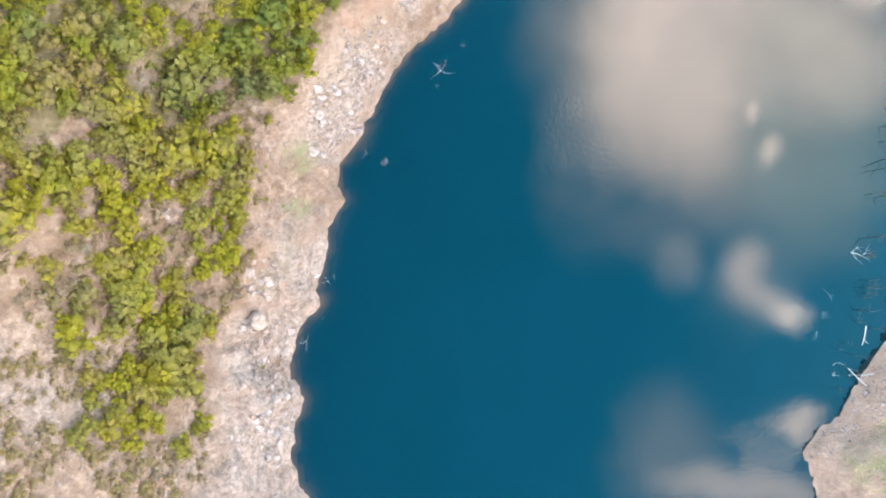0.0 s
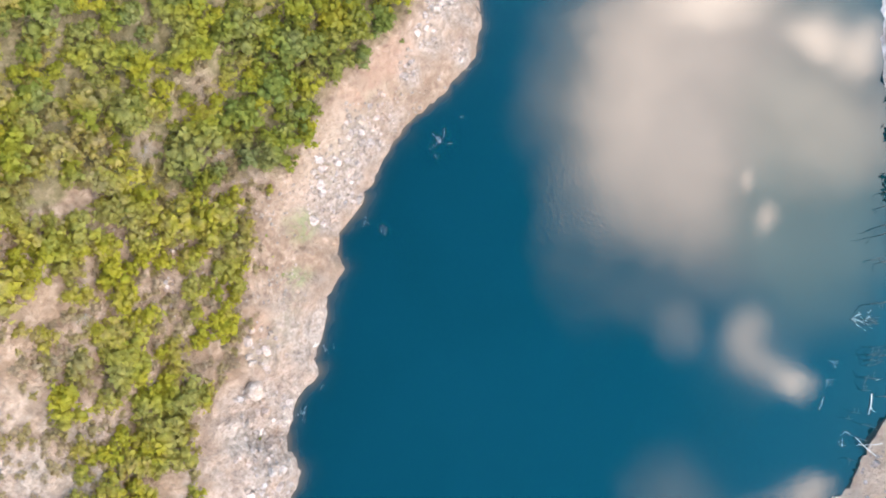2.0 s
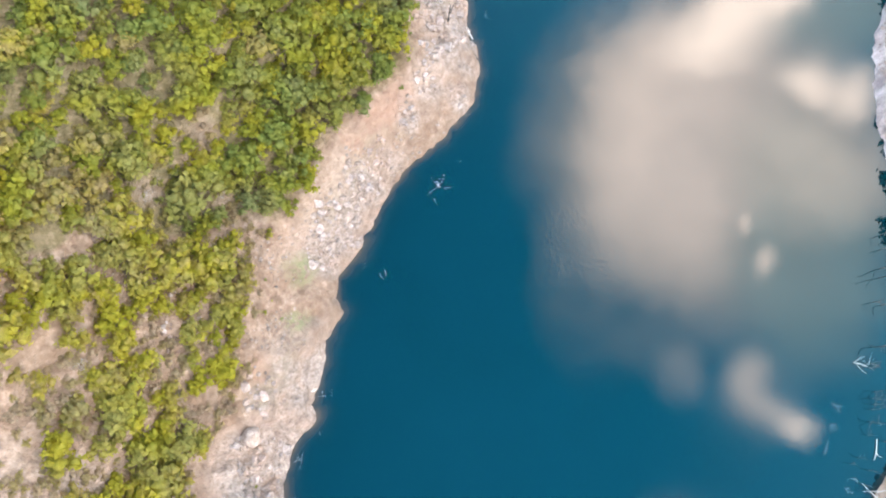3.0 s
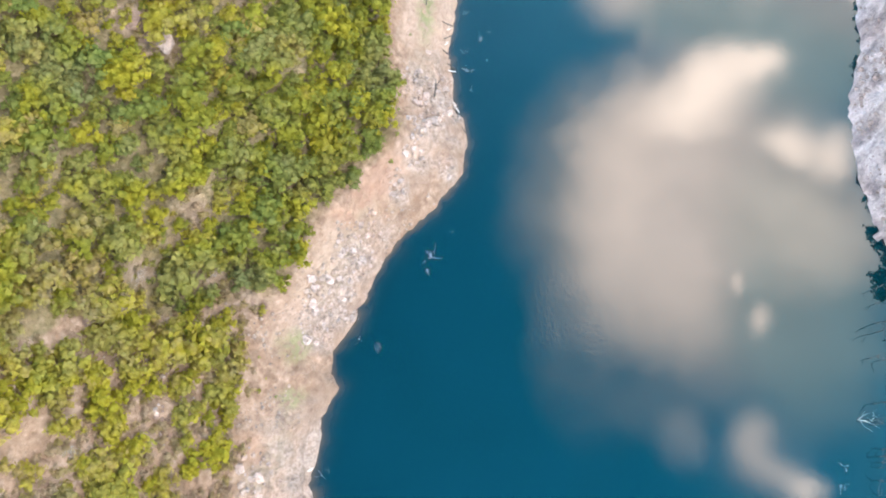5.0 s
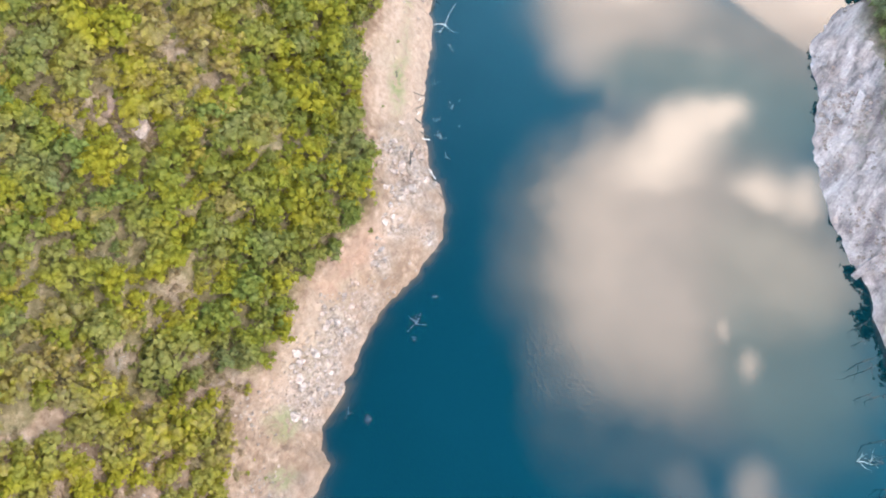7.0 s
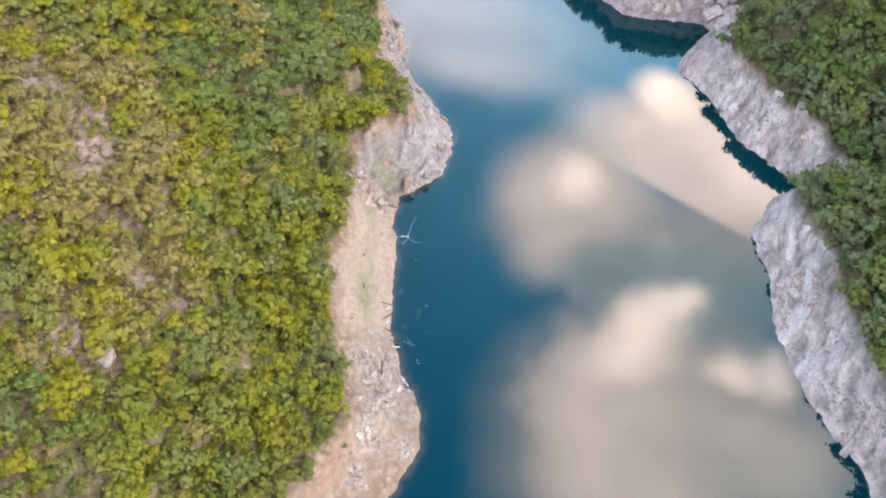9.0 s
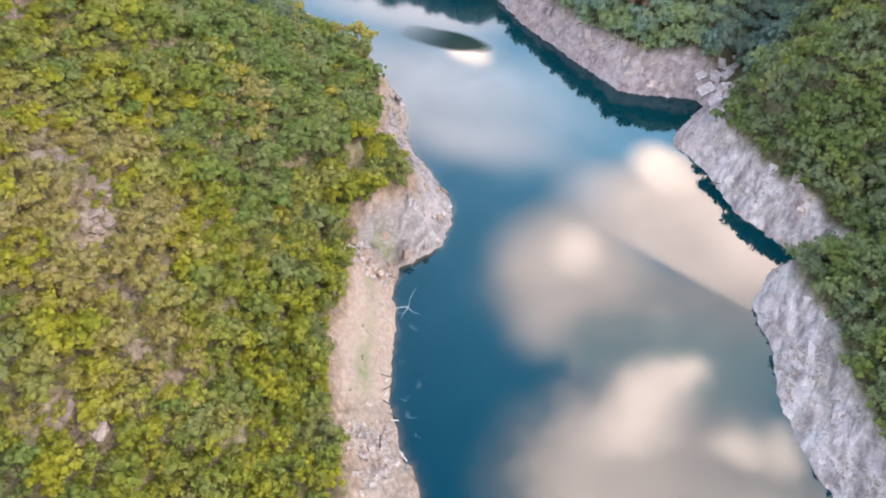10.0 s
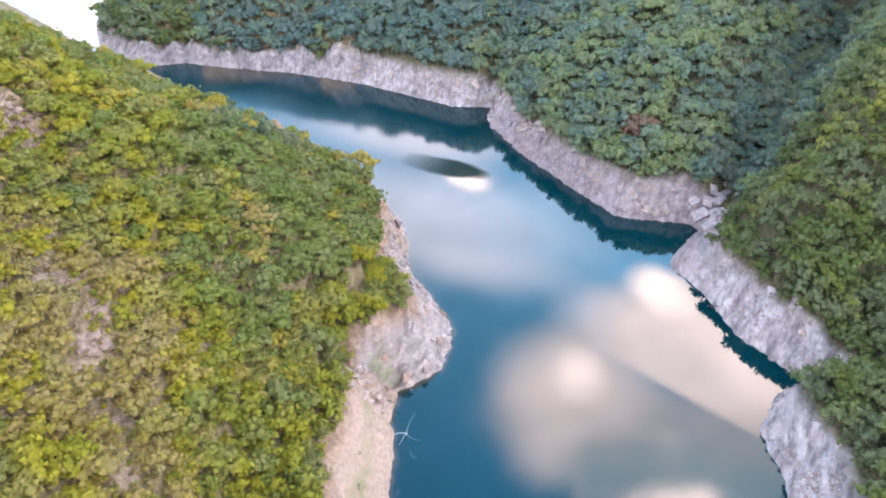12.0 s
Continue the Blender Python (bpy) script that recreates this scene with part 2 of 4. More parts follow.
def make_ground():
    m, t, b = surface("rocky_ground", 0.9, 0.2)
    at = place_of(t)
    stone, height = stone_look(t, at)
    fine, broad = noisy(t, at, 0.9, 6), noisy(t, at, 0.13, 4)
    kind = t.nodes.new("ShaderNodeAttribute")
    kind.attribute_name = "pale"
    stone = blend(t, "MIX", maths(t, "MULTIPLY", kind.outputs["Fac"], 0.5), stone, (0.255, 0.25, 0.262))
    # tilted beds of the eastern rock: long pale and blue-grey streaks
    for size, dark, mid, pale in (((9.0, 1.7, 2.2), (0.60, 0.59, 0.64), (0.93, 0.93, 0.96), (1.26, 1.27, 1.3)),
                                  ((18.0, 5.0, 6.0), (0.66, 0.66, 0.72), (0.94, 0.95, 1.0), (1.12, 1.16, 1.24))):
        beds = t.nodes.new("ShaderNodeMapping")
        beds.vector_type = "TEXTURE"
        beds.inputs["Rotation"].default_value, beds.inputs["Scale"].default_value = (0, 0, radians(39.5)), size
        link(t, at, beds.inputs["Vector"])
        streak = node(t, "ShaderNodeTexNoise", Scale=1.0, Detail=5.0, Roughness=0.62, Distortion=0.35)
        link(t, beds.outputs[0], streak.inputs["Vector"])
        stone = blend(t, "MULTIPLY", kind.outputs["Fac"], stone, ramp(t, streak.outputs[0], (0.36, dark), (0.47, mid), (0.62, pale)))
    # stone darker and greyer along the middle of the east cliff
    grey_stretch = t.nodes.new("ShaderNodeAttribute")
    grey_stretch.attribute_name = "grey"
    stone = blend(t, "MULTIPLY", grey_stretch.outputs["Fac"], stone, (0.78, 0.76, 0.82))
    soil = ramp(t, fine, (0.3, (0.152, 0.098, 0.070)), (0.5, (0.226, 0.156, 0.118)), (0.7, (0.308, 0.226, 0.182)))
    soil = blend(t, "MIX", ramp(t, noisy(t, at, 0.28, 5, 0.6), (0.45, (0, 0, 0)), (0.58, (0.7, 0.7, 0.7))), soil, (0.151, 0.097, 0.067))
    chalk = t.nodes.new("ShaderNodeAttribute")
    chalk.attribute_name = "chalk"
    soil = blend(t, "MIX", maths(t, "MULTIPLY", chalk.outputs["Fac"], ramp(t, broad, (0.36, (0.15, 0.15, 0.15)), (0.5, (1, 1, 1)))), soil, stone)
    shore = t.nodes.new("ShaderNodeAttribute")
    shore.attribute_name = "shore"
    col = blend(t, "MIX", shore.outputs["Fac"], soil, stone)
    wood = t.nodes.new("ShaderNodeAttribute")
    wood.attribute_name = "litter"
    litter = ramp(t, fine, (0.3, (0.085, 0.072, 0.032)), (0.5, (0.128, 0.104, 0.055)), (0.7, (0.198, 0.152, 0.097)))
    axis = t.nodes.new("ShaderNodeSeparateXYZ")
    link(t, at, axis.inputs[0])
    # litter turns darker and greener on the eastern side
    east_litter = ramp(t, fine, (0.3, (0.030, 0.034, 0.018)), (0.5, (0.055, 0.055, 0.030)), (0.7, (0.095, 0.080, 0.050)))
    litter = blend(t, "MIX", ramp(t, maths(t, "MULTIPLY", axis.outputs[0], 0.01), (0.42, (0, 0, 0)), (0.48, (1, 1, 1))), litter, east_litter)
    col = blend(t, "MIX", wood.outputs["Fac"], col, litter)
    sand = t.nodes.new("ShaderNodeAttribute")
    sand.attribute_name = "sand"
    dust = ramp(t, fine, (0.3, (0.23, 0.165, 0.132)), (0.6, (0.315, 0.236, 0.193)))
    rust = t.nodes.new("ShaderNodeAttribute")
    rust.attribute_name = "rust"
    dust = blend(t, "MIX", rust.outputs["Fac"], dust, (0.246, 0.131, 0.092))
    col = blend(t, "MIX", maths(t, "MULTIPLY", sand.outputs["Fac"], 0.88), col, dust)
    grass = t.nodes.new("ShaderNodeAttribute")
    grass.attribute_name = "grass"
    green = maths(t, "MULTIPLY", grass.outputs["Fac"], ramp(t, fine, (0.36, (0, 0, 0)), (0.56, (0.8, 0.8, 0.8))))
    col = blend(t, "MIX", green, col, (0.153, 0.158, 0.081))
    link(t, col, b.inputs["Base Color"])
    bumped(t, b, height, 0.8, 0.55)
    return m


def make_stone(name, tone=1.0, cast=(1.0, 1.0, 1.0), warm=0.7):
    m, t, b = surface(name, 0.85, 0.25)
    at = place_of(t)
    col, height = stone_look(t, at, warm)
    pick = t.nodes.new("ShaderNodeObjectInfo").outputs["Random"]
    col = blend(t, "MULTIPLY", 1.0, col, ramp(t, pick, (0.0, (0.72 * tone, 0.71 * tone, 0.70 * tone)), (1.0, (tone, 0.98 * tone, 0.97 * tone))))
    col = blend(t, "MULTIPLY", 1.0, col, cast)
    link(t, col, b.inputs["Base Color"])
    bumped(t, b, height, 0.7, 0.15)
    return m


def make_leaves(by_object, dry=False, cool=False):
    m, t, b = surface("dry_brush" if dry else "haze_shade_foliage" if cool else "foliage", 0.7, 0.12)
    at = place_of(t)
    if by_object:
        tint = maths(t, "MULTIPLY_ADD", t.nodes.new("ShaderNodeObjectInfo").outputs["Random"], 0.45, 0.33)
    else:
        a = t.nodes.new("ShaderNodeAttribute")
        a.attribute_name = "tint"
        tint = a.outputs["Fac"]
    spot, leaf = noisy(t, at, 0.7, 4), noisy(t, at, 2.6, 4, 0.75)
    value = maths(t, "ADD", maths(t, "MULTIPLY", tint, 0.85), maths(t, "MULTIPLY", maths(t, "SUBTRACT", spot, 0.44), 0.34))
    col = ramp(t, value, (0.0, (0.076, 0.112, 0.082)), (0.12, (0.092, 0.130, 0.068)), (0.25, (0.106, 0.143, 0.040)), (0.38, (0.130, 0.147, 0.032)),
               (0.56, (0.176, 0.178, 0.022)), (0.74, (0.240, 0.215, 0.022)), (0.9, (0.225, 0.172, 0.074)), (1.0, (0.208, 0.162, 0.112)))
    if dry:
        col = ramp(t, value, (0.2, (0.213, 0.171, 0.066)), (0.5, (0.227, 0.171, 0.105)), (0.8, (0.26, 0.194, 0.141)))
    # distance haze put into the blue-greens, slope shade into the dark greens
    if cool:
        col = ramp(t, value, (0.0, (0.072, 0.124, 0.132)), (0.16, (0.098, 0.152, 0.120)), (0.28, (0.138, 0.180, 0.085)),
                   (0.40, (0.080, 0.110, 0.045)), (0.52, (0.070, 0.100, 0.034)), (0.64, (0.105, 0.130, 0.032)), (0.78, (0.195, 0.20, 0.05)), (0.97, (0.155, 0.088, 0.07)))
    most = 0.2 if dry else 0.45
    grey = ramp(t, noisy(t, at, 0.12, 3), (0.45, (0, 0, 0)), (0.62, (most, most, most)))
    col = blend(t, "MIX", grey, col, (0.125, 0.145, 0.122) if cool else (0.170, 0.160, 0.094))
    col = blend(t, "MULTIPLY", 1.0, col, ramp(t, leaf, (0.32, (0.74, 0.75, 0.72)), (0.5, (1.0, 1.0, 0.97)), (0.66, (1.24, 1.22, 1.14))))
    link(t, col, b.inputs["Base Color"])
    thin = t.nodes.new("ShaderNodeBsdfTranslucent")
    link(t, col, thin.inputs[0])
    both = t.nodes.new("ShaderNodeMixShader")
    both.inputs[0].default_value = 0.52
    link(t, b.outputs[0], both.inputs[1])
    link(t, thin.outputs[0], both.inputs[2])
    link(t, both.outputs[0], t.nodes["Material Output"].inputs[0])
    return m


def make_wood(name, dark, pale):
    m, t, b = surface(name, 0.8, 0.2)
    link(t, ramp(t, noisy(t, place_of(t), 3.0, 5), (0.3, dark), (0.7, pale)), b.inputs["Base Color"])
    return m


def make_water():
    m, t, b = surface("lake_water", 0.05, 0.5)
    b.inputs["IOR"].default_value = 1.52
    at = place_of(t)
    deep = ramp(t, noisy(t, at, 0.012, 3), (0.3, (0.0, 0.012, 0.017)), (0.7, (0.0, 0.014, 0.021)))
    shoal, ruffle = t.nodes.new("ShaderNodeAttribute"), t.nodes.new("ShaderNodeAttribute")
    shoal.attribute_name, ruffle.attribute_name = "shallow", "ruffle"
    col = blend(t, "MIX", shoal.outputs["Fac"], deep, (0.09, 0.059, 0.036))
    # dark hill reflection painted on the far bend, with a sharp curved edge
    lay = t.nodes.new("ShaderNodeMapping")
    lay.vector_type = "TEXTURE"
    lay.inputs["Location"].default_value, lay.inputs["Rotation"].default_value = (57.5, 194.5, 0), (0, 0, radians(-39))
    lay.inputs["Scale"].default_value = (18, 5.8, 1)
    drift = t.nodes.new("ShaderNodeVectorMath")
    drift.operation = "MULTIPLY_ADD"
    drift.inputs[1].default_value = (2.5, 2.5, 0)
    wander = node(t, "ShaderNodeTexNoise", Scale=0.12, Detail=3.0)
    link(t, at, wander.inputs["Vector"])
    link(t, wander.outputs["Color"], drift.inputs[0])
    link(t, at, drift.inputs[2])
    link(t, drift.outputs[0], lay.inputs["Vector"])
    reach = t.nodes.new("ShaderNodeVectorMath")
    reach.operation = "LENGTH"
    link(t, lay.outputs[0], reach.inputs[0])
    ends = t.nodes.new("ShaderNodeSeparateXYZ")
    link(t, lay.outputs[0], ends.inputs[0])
    painted_mirror = ramp(t, reach.outputs["Value"], (0.7, (1, 1, 1)), (0.98, (0, 0, 0)))
    painted_mirror = maths(t, "MULTIPLY", painted_mirror, ramp(t, maths(t, "MULTIPLY_ADD", ends.outputs[0], 0.5, 0.5), (0.08, (0, 0, 0)), (0.62, (1, 1, 1))))
    col = blend(t, "MIX", painted_mirror, col, (0.005, 0.013, 0.012))
    link(t, maths(t, "MULTIPLY_ADD", painted_mirror, -0.46, 0.5), b.inputs["Specular IOR Level"])
    link(t, col, b.inputs["Base Color"])
    # matte layer carrying the painted reflection, in place of the mirrored sky
    dark_matte = t.nodes.new("ShaderNodeBsdfDiffuse")
    dark_matte.inputs[0].default_value = (0.005, 0.014, 0.013, 1)
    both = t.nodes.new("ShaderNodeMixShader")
    link(t, maths(t, "MULTIPLY", painted_mirror, 0.85), both.inputs[0])
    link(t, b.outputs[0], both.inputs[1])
    link(t, dark_matte.outputs[0], both.inputs[2])
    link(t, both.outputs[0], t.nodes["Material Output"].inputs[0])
    breeze = ramp(t, noisy(t, at, 0.03, 3), (0.45, (0.02, 0.02, 0.02)), (0.65, (0.08, 0.08, 0.08)))
    axis = t.nodes.new("ShaderNodeSeparateXYZ")
    link(t, at, axis.inputs[0])
    windy = ramp(t, maths(t, "MULTIPLY", axis.outputs[1], 0.002), (0.36, (0, 0, 0)), (0.56, (0.16, 0.16, 0.16)))
    link(t, maths(t, "ADD", breeze, windy), b.inputs["Roughness"])
    chop = maths(t, "MULTIPLY", maths(t, "MULTIPLY", noisy(t, at, 1.6, 4, 0.65), ruffle.outputs["Fac"]), 14.0)
    bumped(t, b, maths(t, "ADD", noisy(t, at, 0.9, 3), chop), 0.05, 0.05)
    return m


GROUND, STONE, WATER = make_ground(), make_stone("pale_limestone", 1.22), make_water()
WHITE_ROCK = make_stone("white_limestone", 1.28, (0.94, 0.99, 1.06))
OUTCROP = make_stone("grey_outcrop_rock", 0.72, (1.0, 0.90, 0.85))
SMOOTH = make_stone("smooth_blue_bedrock", 1.12, (0.84, 0.97, 1.22), 0.1)
SLAB = make_stone("blue_grey_bedrock", 0.98, (0.90, 0.95, 1.08), 0.15)
LEAVES, LEAVES_EACH, DRY_LEAVES, HAZE_SHADE_LEAVES = make_leaves(False), make_leaves(True), make_leaves(False, True), make_leaves(False, cool=True)
BARK = make_wood("bark", (0.028, 0.022, 0.017), (0.088, 0.066, 0.05))
BLEACHED = make_wood("bleached_wood", (0.42, 0.42, 0.42), (0.413, 0.407, 0.396))
GREY_WOOD = make_wood("grey_wood", (0.16, 0.145, 0.13), (0.27, 0.25, 0.23))
DRIED = make_wood("weathered_dark_wood", (0.011, 0.012, 0.012), (0.075, 0.075, 0.075))


# ---- mesh helpers ----
def bulk(name, verts, faces, material, smooth=None, **layers):
    """One mesh object of triangles from arrays; layers: a value a vertex."""
    verts, faces = np.asarray(verts, np.float32), np.asarray(faces, np.int32)
    me = bpy.data.meshes.new(name)
    me.vertices.add(len(verts))
    me.vertices.foreach_set("co", verts.ravel())
    me.loops.add(faces.size)
    me.loops.foreach_set("vertex_index", faces.ravel())
    me.polygons.add(len(faces))
    me.polygons.foreach_set("loop_start", np.arange(0, faces.size, 3, dtype=np.int32))
    me.polygons.foreach_set("use_smooth", np.ones(len(faces), bool) if smooth is None else smooth)
    for key, values in layers.items():
        me.attributes.new(key, "FLOAT", "POINT").data.foreach_set("value", np.asarray(values, np.float32))
    me.update(calc_edges=True)
    me.materials.append(material)
    return new(name, me)


def part(name, bm, material, parent=None, label=""):
    me = bpy.data.meshes.new(name)
    bm.to_mesh(me)
    bm.free()
    me.materials.append(material)
    ob = new(name, me)
    ob.parent = parent
    return tagged(ob, label)


def limb(bm, points, radii, sides=6):
    """A tapered, bent branch through the points."""
    rings = []
    for i, (p, r) in enumerate(zip(points, radii)):
        p = Vector(p)
        a, b = Vector(points[max(i - 1, 0)]), Vector(points[min(i + 1, len(points) - 1)])
        q = (b - a).to_track_quat("Z", "Y")
        rings.append([bm.verts.new(p + q @ Vector((r * math.cos(6.2832 * k / sides), r * math.sin(6.2832 * k / sides), 0))) for k in range(sides)])
    for one, two in zip(rings, rings[1:]):
        for k in range(sides):
            bm.faces.new((one[k], one[(k + 1) % sides], two[(k + 1) % sides], two[k]))
    bm.faces.new(rings[0][::-1])
    bm.faces.new(rings[-1])


WEST_SLOPE, EAST_SLOPE, RISE = 0.75, 0.75, 125.0
# ---- plan of the reservoir: waterline, metres ----
WEST_SHORE = [(-60, -320), (-30, -120), (-22, -60), (-25.0, -34.2), (-26.5, -32.1), (-27.6, -26.5), (-26.4, -22.9), (-24.7, -18.6), (-25.5, -15.6),
              (-26.4, -11.8), (-25.4, -9.1), (-23.3, -5.6), (-20.7, -2.6), (-20.9, 0.7), (-19.2, 3.3), (-18.6, 7.9), (-17.2, 11.1), (-15.3, 13.7),
              (-16.0, 17.1), (-15.5, 19.4), (-12.3, 23.3), (-9.6, 27.3), (-6.9, 31.8), (-1.0, 38.7), (4.6, 42.7), (9.8, 47.9), (11.9, 55.3),
              (10.7, 61.1), (11.0, 72.2), (13.8, 82.3), (16.6, 90.3), (18.4, 99.3), (20.7, 104.5), (25.8, 106.5), (31.6, 108.4),
              (35.9, 114.5), (38.0, 122.8), (36.3, 131.8), (34.2, 140.4), (33.4, 149.2), (36.2, 156.3), (35.4, 167.7)]
HIDDEN_SHORE = [(32, 182), (24, 202), (8, 222), (-18, 248), (-58, 294), (-105, 352), (-180, 400), (-420, 470), (-700, 560), (-500, 1000), (140, 760)]
EAST_SHORE = [(57, -320), (64, -120), (52, -70), (57.6, -41.8), (56.2, -34.2), (58.9, -30.8), (62.8, -28.4), (65.1, -24.9), (71.4, -17.2), (76.5, -5), (79.2, 10),
              (80.4, 24.7), (79.5, 37.9), (80.7, 44.5), (81.4, 49.3), (83.4, 55.2), (87.3, 62.4), (88.2, 68.0), (90.2, 74.4), (96.9, 79.1),
              (98.7, 81.4), (107.8, 83.0), (105.7, 88.9), (101.7, 100.5), (102.6, 115.1), (100.2, 127.6), (102.9, 130.6), (116.5, 139.7),
              (115.5, 142.8), (100.0, 150.8), (96.7, 153.2), (90.2, 172.6), (83.7, 194.3), (80.6, 213.5), (81.9, 222.0), (85.7, 227.9)]
NORTH_SHORE = [(72.0, 232.7), (44.0, 260.8), (20.1, 277.4), (-5.4, 290.2), (-20.6, 299.2), (-37.0, 300.3), (-54.8, 325.4), (-60, 360), (-45, 430), (10, 540)]
OUTLINE = np.array(WEST_SHORE + HIDDEN_SHORE + NORTH_SHORE[::-1] + EAST_SHORE[::-1], float)
FULL_LEVEL = 10.0    # height of the forest edge above the water
# ravines: floor height at the start, rise per metre, side slope, points
RAVINES = [(3.0, 0.30, 0.75, [(108, 83.5), (125, 86), (160, 80), (230, 92)]),
           (2.2, 0.17, 1.4, [(117, 141), (122, 143.2), (127, 145.5), (139, 155), (160, 170), (185, 190), (230, 225), (300, 290)]),
           (5.0, 0.5, 0.75, [(86, 228), (100, 250), (120, 300)])]

SPUR = [(124, 121), (145, 126), (175, 142), (215, 165)]   # crest between two ravines


def to_line(x, y, line, closed=False):
    """Distance from points to a polyline, and the length along it."""
    a = np.array(line, float)
    b = np.roll(a, -1, 0) if closed else a[1:]
    a = a if closed else a[:-1]
    best, along, run = np.full(x.shape, 1e9), np.zeros(x.shape), 0.0
    for (ax, ay), (bx, by) in zip(a, b):
        ux, uy = bx - ax, by - ay
        size = math.hypot(ux, uy)
        k = np.clip(((x - ax) * ux + (y - ay) * uy) / (size * size), 0, 1)
        d = np.hypot(x - ax - k * ux, y - ay - k * uy)
        near = d < best
        best, along = np.where(near, d, best), np.where(near, run + k * size, along)
        run += size
    return best, along


def inside(x, y, ring):
    odd = np.zeros(x.shape, bool)
    for (ax, ay), (bx, by) in zip(ring, np.roll(ring, -1, 0)):
        if ay != by:
            odd ^= ((ay > y) != (by > y)) & (x < (bx - ax) * (y - ay) / (by - ay) + ax)
    return odd


def waves(x, y, size, seed):
    """Smooth lattice noise, about -1 to 1, with lumps of that size in metres."""
    grid = np.random.RandomState(seed).uniform(-1, 1, (256, 256))
    u, v = x / size + 97.3, y / size + 41.7
    i, j = np.floor(u).astype(int), np.floor(v).astype(int)
    s, t = u - i, v - j
    s, t = s * s * (3 - 2 * s), t * t * (3 - 2 * t)
    g = lambda a, b: grid[a % 256, b % 256]
    return (g(i, j) * (1 - s) + g(i + 1, j) * s) * (1 - t) + (g(i, j + 1) * (1 - s) + g(i + 1, j + 1) * s) * t


def sandy(x, y):
    """The smooth sandy stretch of the western bank."""
    return np.where(x < 45, np.clip((y - 68) / 4, 0, 1) * np.clip((101 - y) / 3, 0, 1), 0)


def relief(x, y):
    """Ground height, distance inland (negative in the water), and distance past the forest edge."""
    x, y = np.asarray(x, float), np.asarray(y, float)
    wet = inside(x, y, OUTLINE)
    d, _ = to_line(x, y, OUTLINE, True)
    d = np.maximum(d + np.where(wet, -1, 1) * (0.5 * waves(x, y, 2.6, 11) + 0.55 * waves(x, y, 1.3, 12)) * np.clip(1.5 - d / 6, 0, 1), 0)
    north = np.clip((y - 150) / 20, 0, 1) * np.clip((x + 0.75 * y - 172) / 8, 0, 1)
    ledge = np.where(x > 45, np.clip((y - 18) / 10, 0, 1) * np.clip((141 - y) / 6, 0, 1), 0)
    wide = (np.where(x < 45, 9.4, 7.8) + 1.5 * ledge) * (1 - north) + (5.6 + 1.5 * np.clip((230 - y) / 15, 0, 1)) * north
    wide = wide * (1 - 0.5 * np.exp(-((x - 101) / 8) ** 2 - ((y - 77) / 6) ** 2)) * (1 - 0.45 * np.clip((y - 138) / 8, 0, 1) * (x < 45))
    band = wide * (1 + 0.15 * waves(x, y, 14, 3) + 0.08 * waves(x, y, 5, 4))
    past = d - band
    slope = np.where(x < 45, WEST_SLOPE, EAST_SLOPE)
    level = (FULL_LEVEL - 1.9 * ledge - 1.3 * north * np.clip((230 - y) / 15, 0, 1)) * (1 - 0.45 * np.clip((y - 245) / 30, 0, 1) * np.clip((40 - x) / 30, 0, 1))
    rise = RISE * (1 - 0.3 * np.clip((y - 120) / 60, 0, 1) * np.where(x + 0.75 * y > 172, 1, 0))
    hill = level + rise * (1 - np.exp(-np.maximum(past, 0) * slope / rise))
    knoll = 16 * np.exp(-((x + 78) / 38) ** 2 - ((y - 225) / 55) ** 2)
    hill = hill + knoll * np.clip(past / 30, 0, 1)
    spur, _ = to_line(x, y, SPUR)
    hill = hill + 15 * np.exp(-(spur / 15) ** 2) * np.clip(past / 22, 0, 1)
    for base, climb, side, line in RAVINES:
        r, s = to_line(x, y, line)
        hill = np.where(x > 45, np.minimum(hill, np.maximum(base + climb * s + side * np.maximum(r - 2, 0), 2)), hill)
    rock = level * np.clip(d / band, 0, 1) ** (np.where(x < 45, 0.85, 0.62) + 0.3 * ledge + 0.2 * north)
    z = np.where(past > 0, hill, np.minimum(rock, hill))
    far = np.clip(past / 40, 0, 1)
    z = z + far * (5 * waves(x, y, 42, 5) + 2 * waves(x, y, 17, 6)) * np.clip(past / 25, 0, 1)
    steps = np.clip(d / 1.6, 0, 1) * np.where(past > 3, 0.5, 1)
    crag = 1 - abs(waves(x + 2 * waves(x, y, 9, 10), y, 4.2, 7)) * 2
    u, v = 0.75 * x + 0.66 * y, 0.66 * x - 0.75 * y
    tilt = (v + 2.6 * waves(x, y, 7, 14) + 1.2 * waves(x, y, 3, 17) + 0.06 * u) / 3.4
    slabs = (0.5 - (tilt - np.floor(tilt))) * np.clip(waves(x, y, 11, 15) + 0.6, 0.1, 1) * (1 - 0.75 * np.clip((y - 118) / 15, 0, 1))
    blocks = np.round(1.5 * waves(x, y, 2.6, 8)) / 1.5
    rough = np.clip(waves(x, y, 24, 13) + 0.75, 0.25, 1) * (1 - 0.85 * sandy(x, y))
    east = np.clip((x - 45) / 10, 0, 1)
    rough = rough * (1 + 1.3 * np.where((x < 45) & (y > 100), 1, 0) * np.clip((y - 100) / 4, 0, 1))
    z = z + steps * rough * ((0.95 - 0.6 * east * np.clip((150 - y) / 20, 0, 1)) * crag + 1.25 * east * slabs + (0.8 - 0.35 * east * np.clip((150 - y) / 20, -1, 1)) * blocks + 0.4 * np.round(2 * waves(x, y, 1.7, 16)) / 2 + 0.3 * waves(x, y, 1.2, 9))
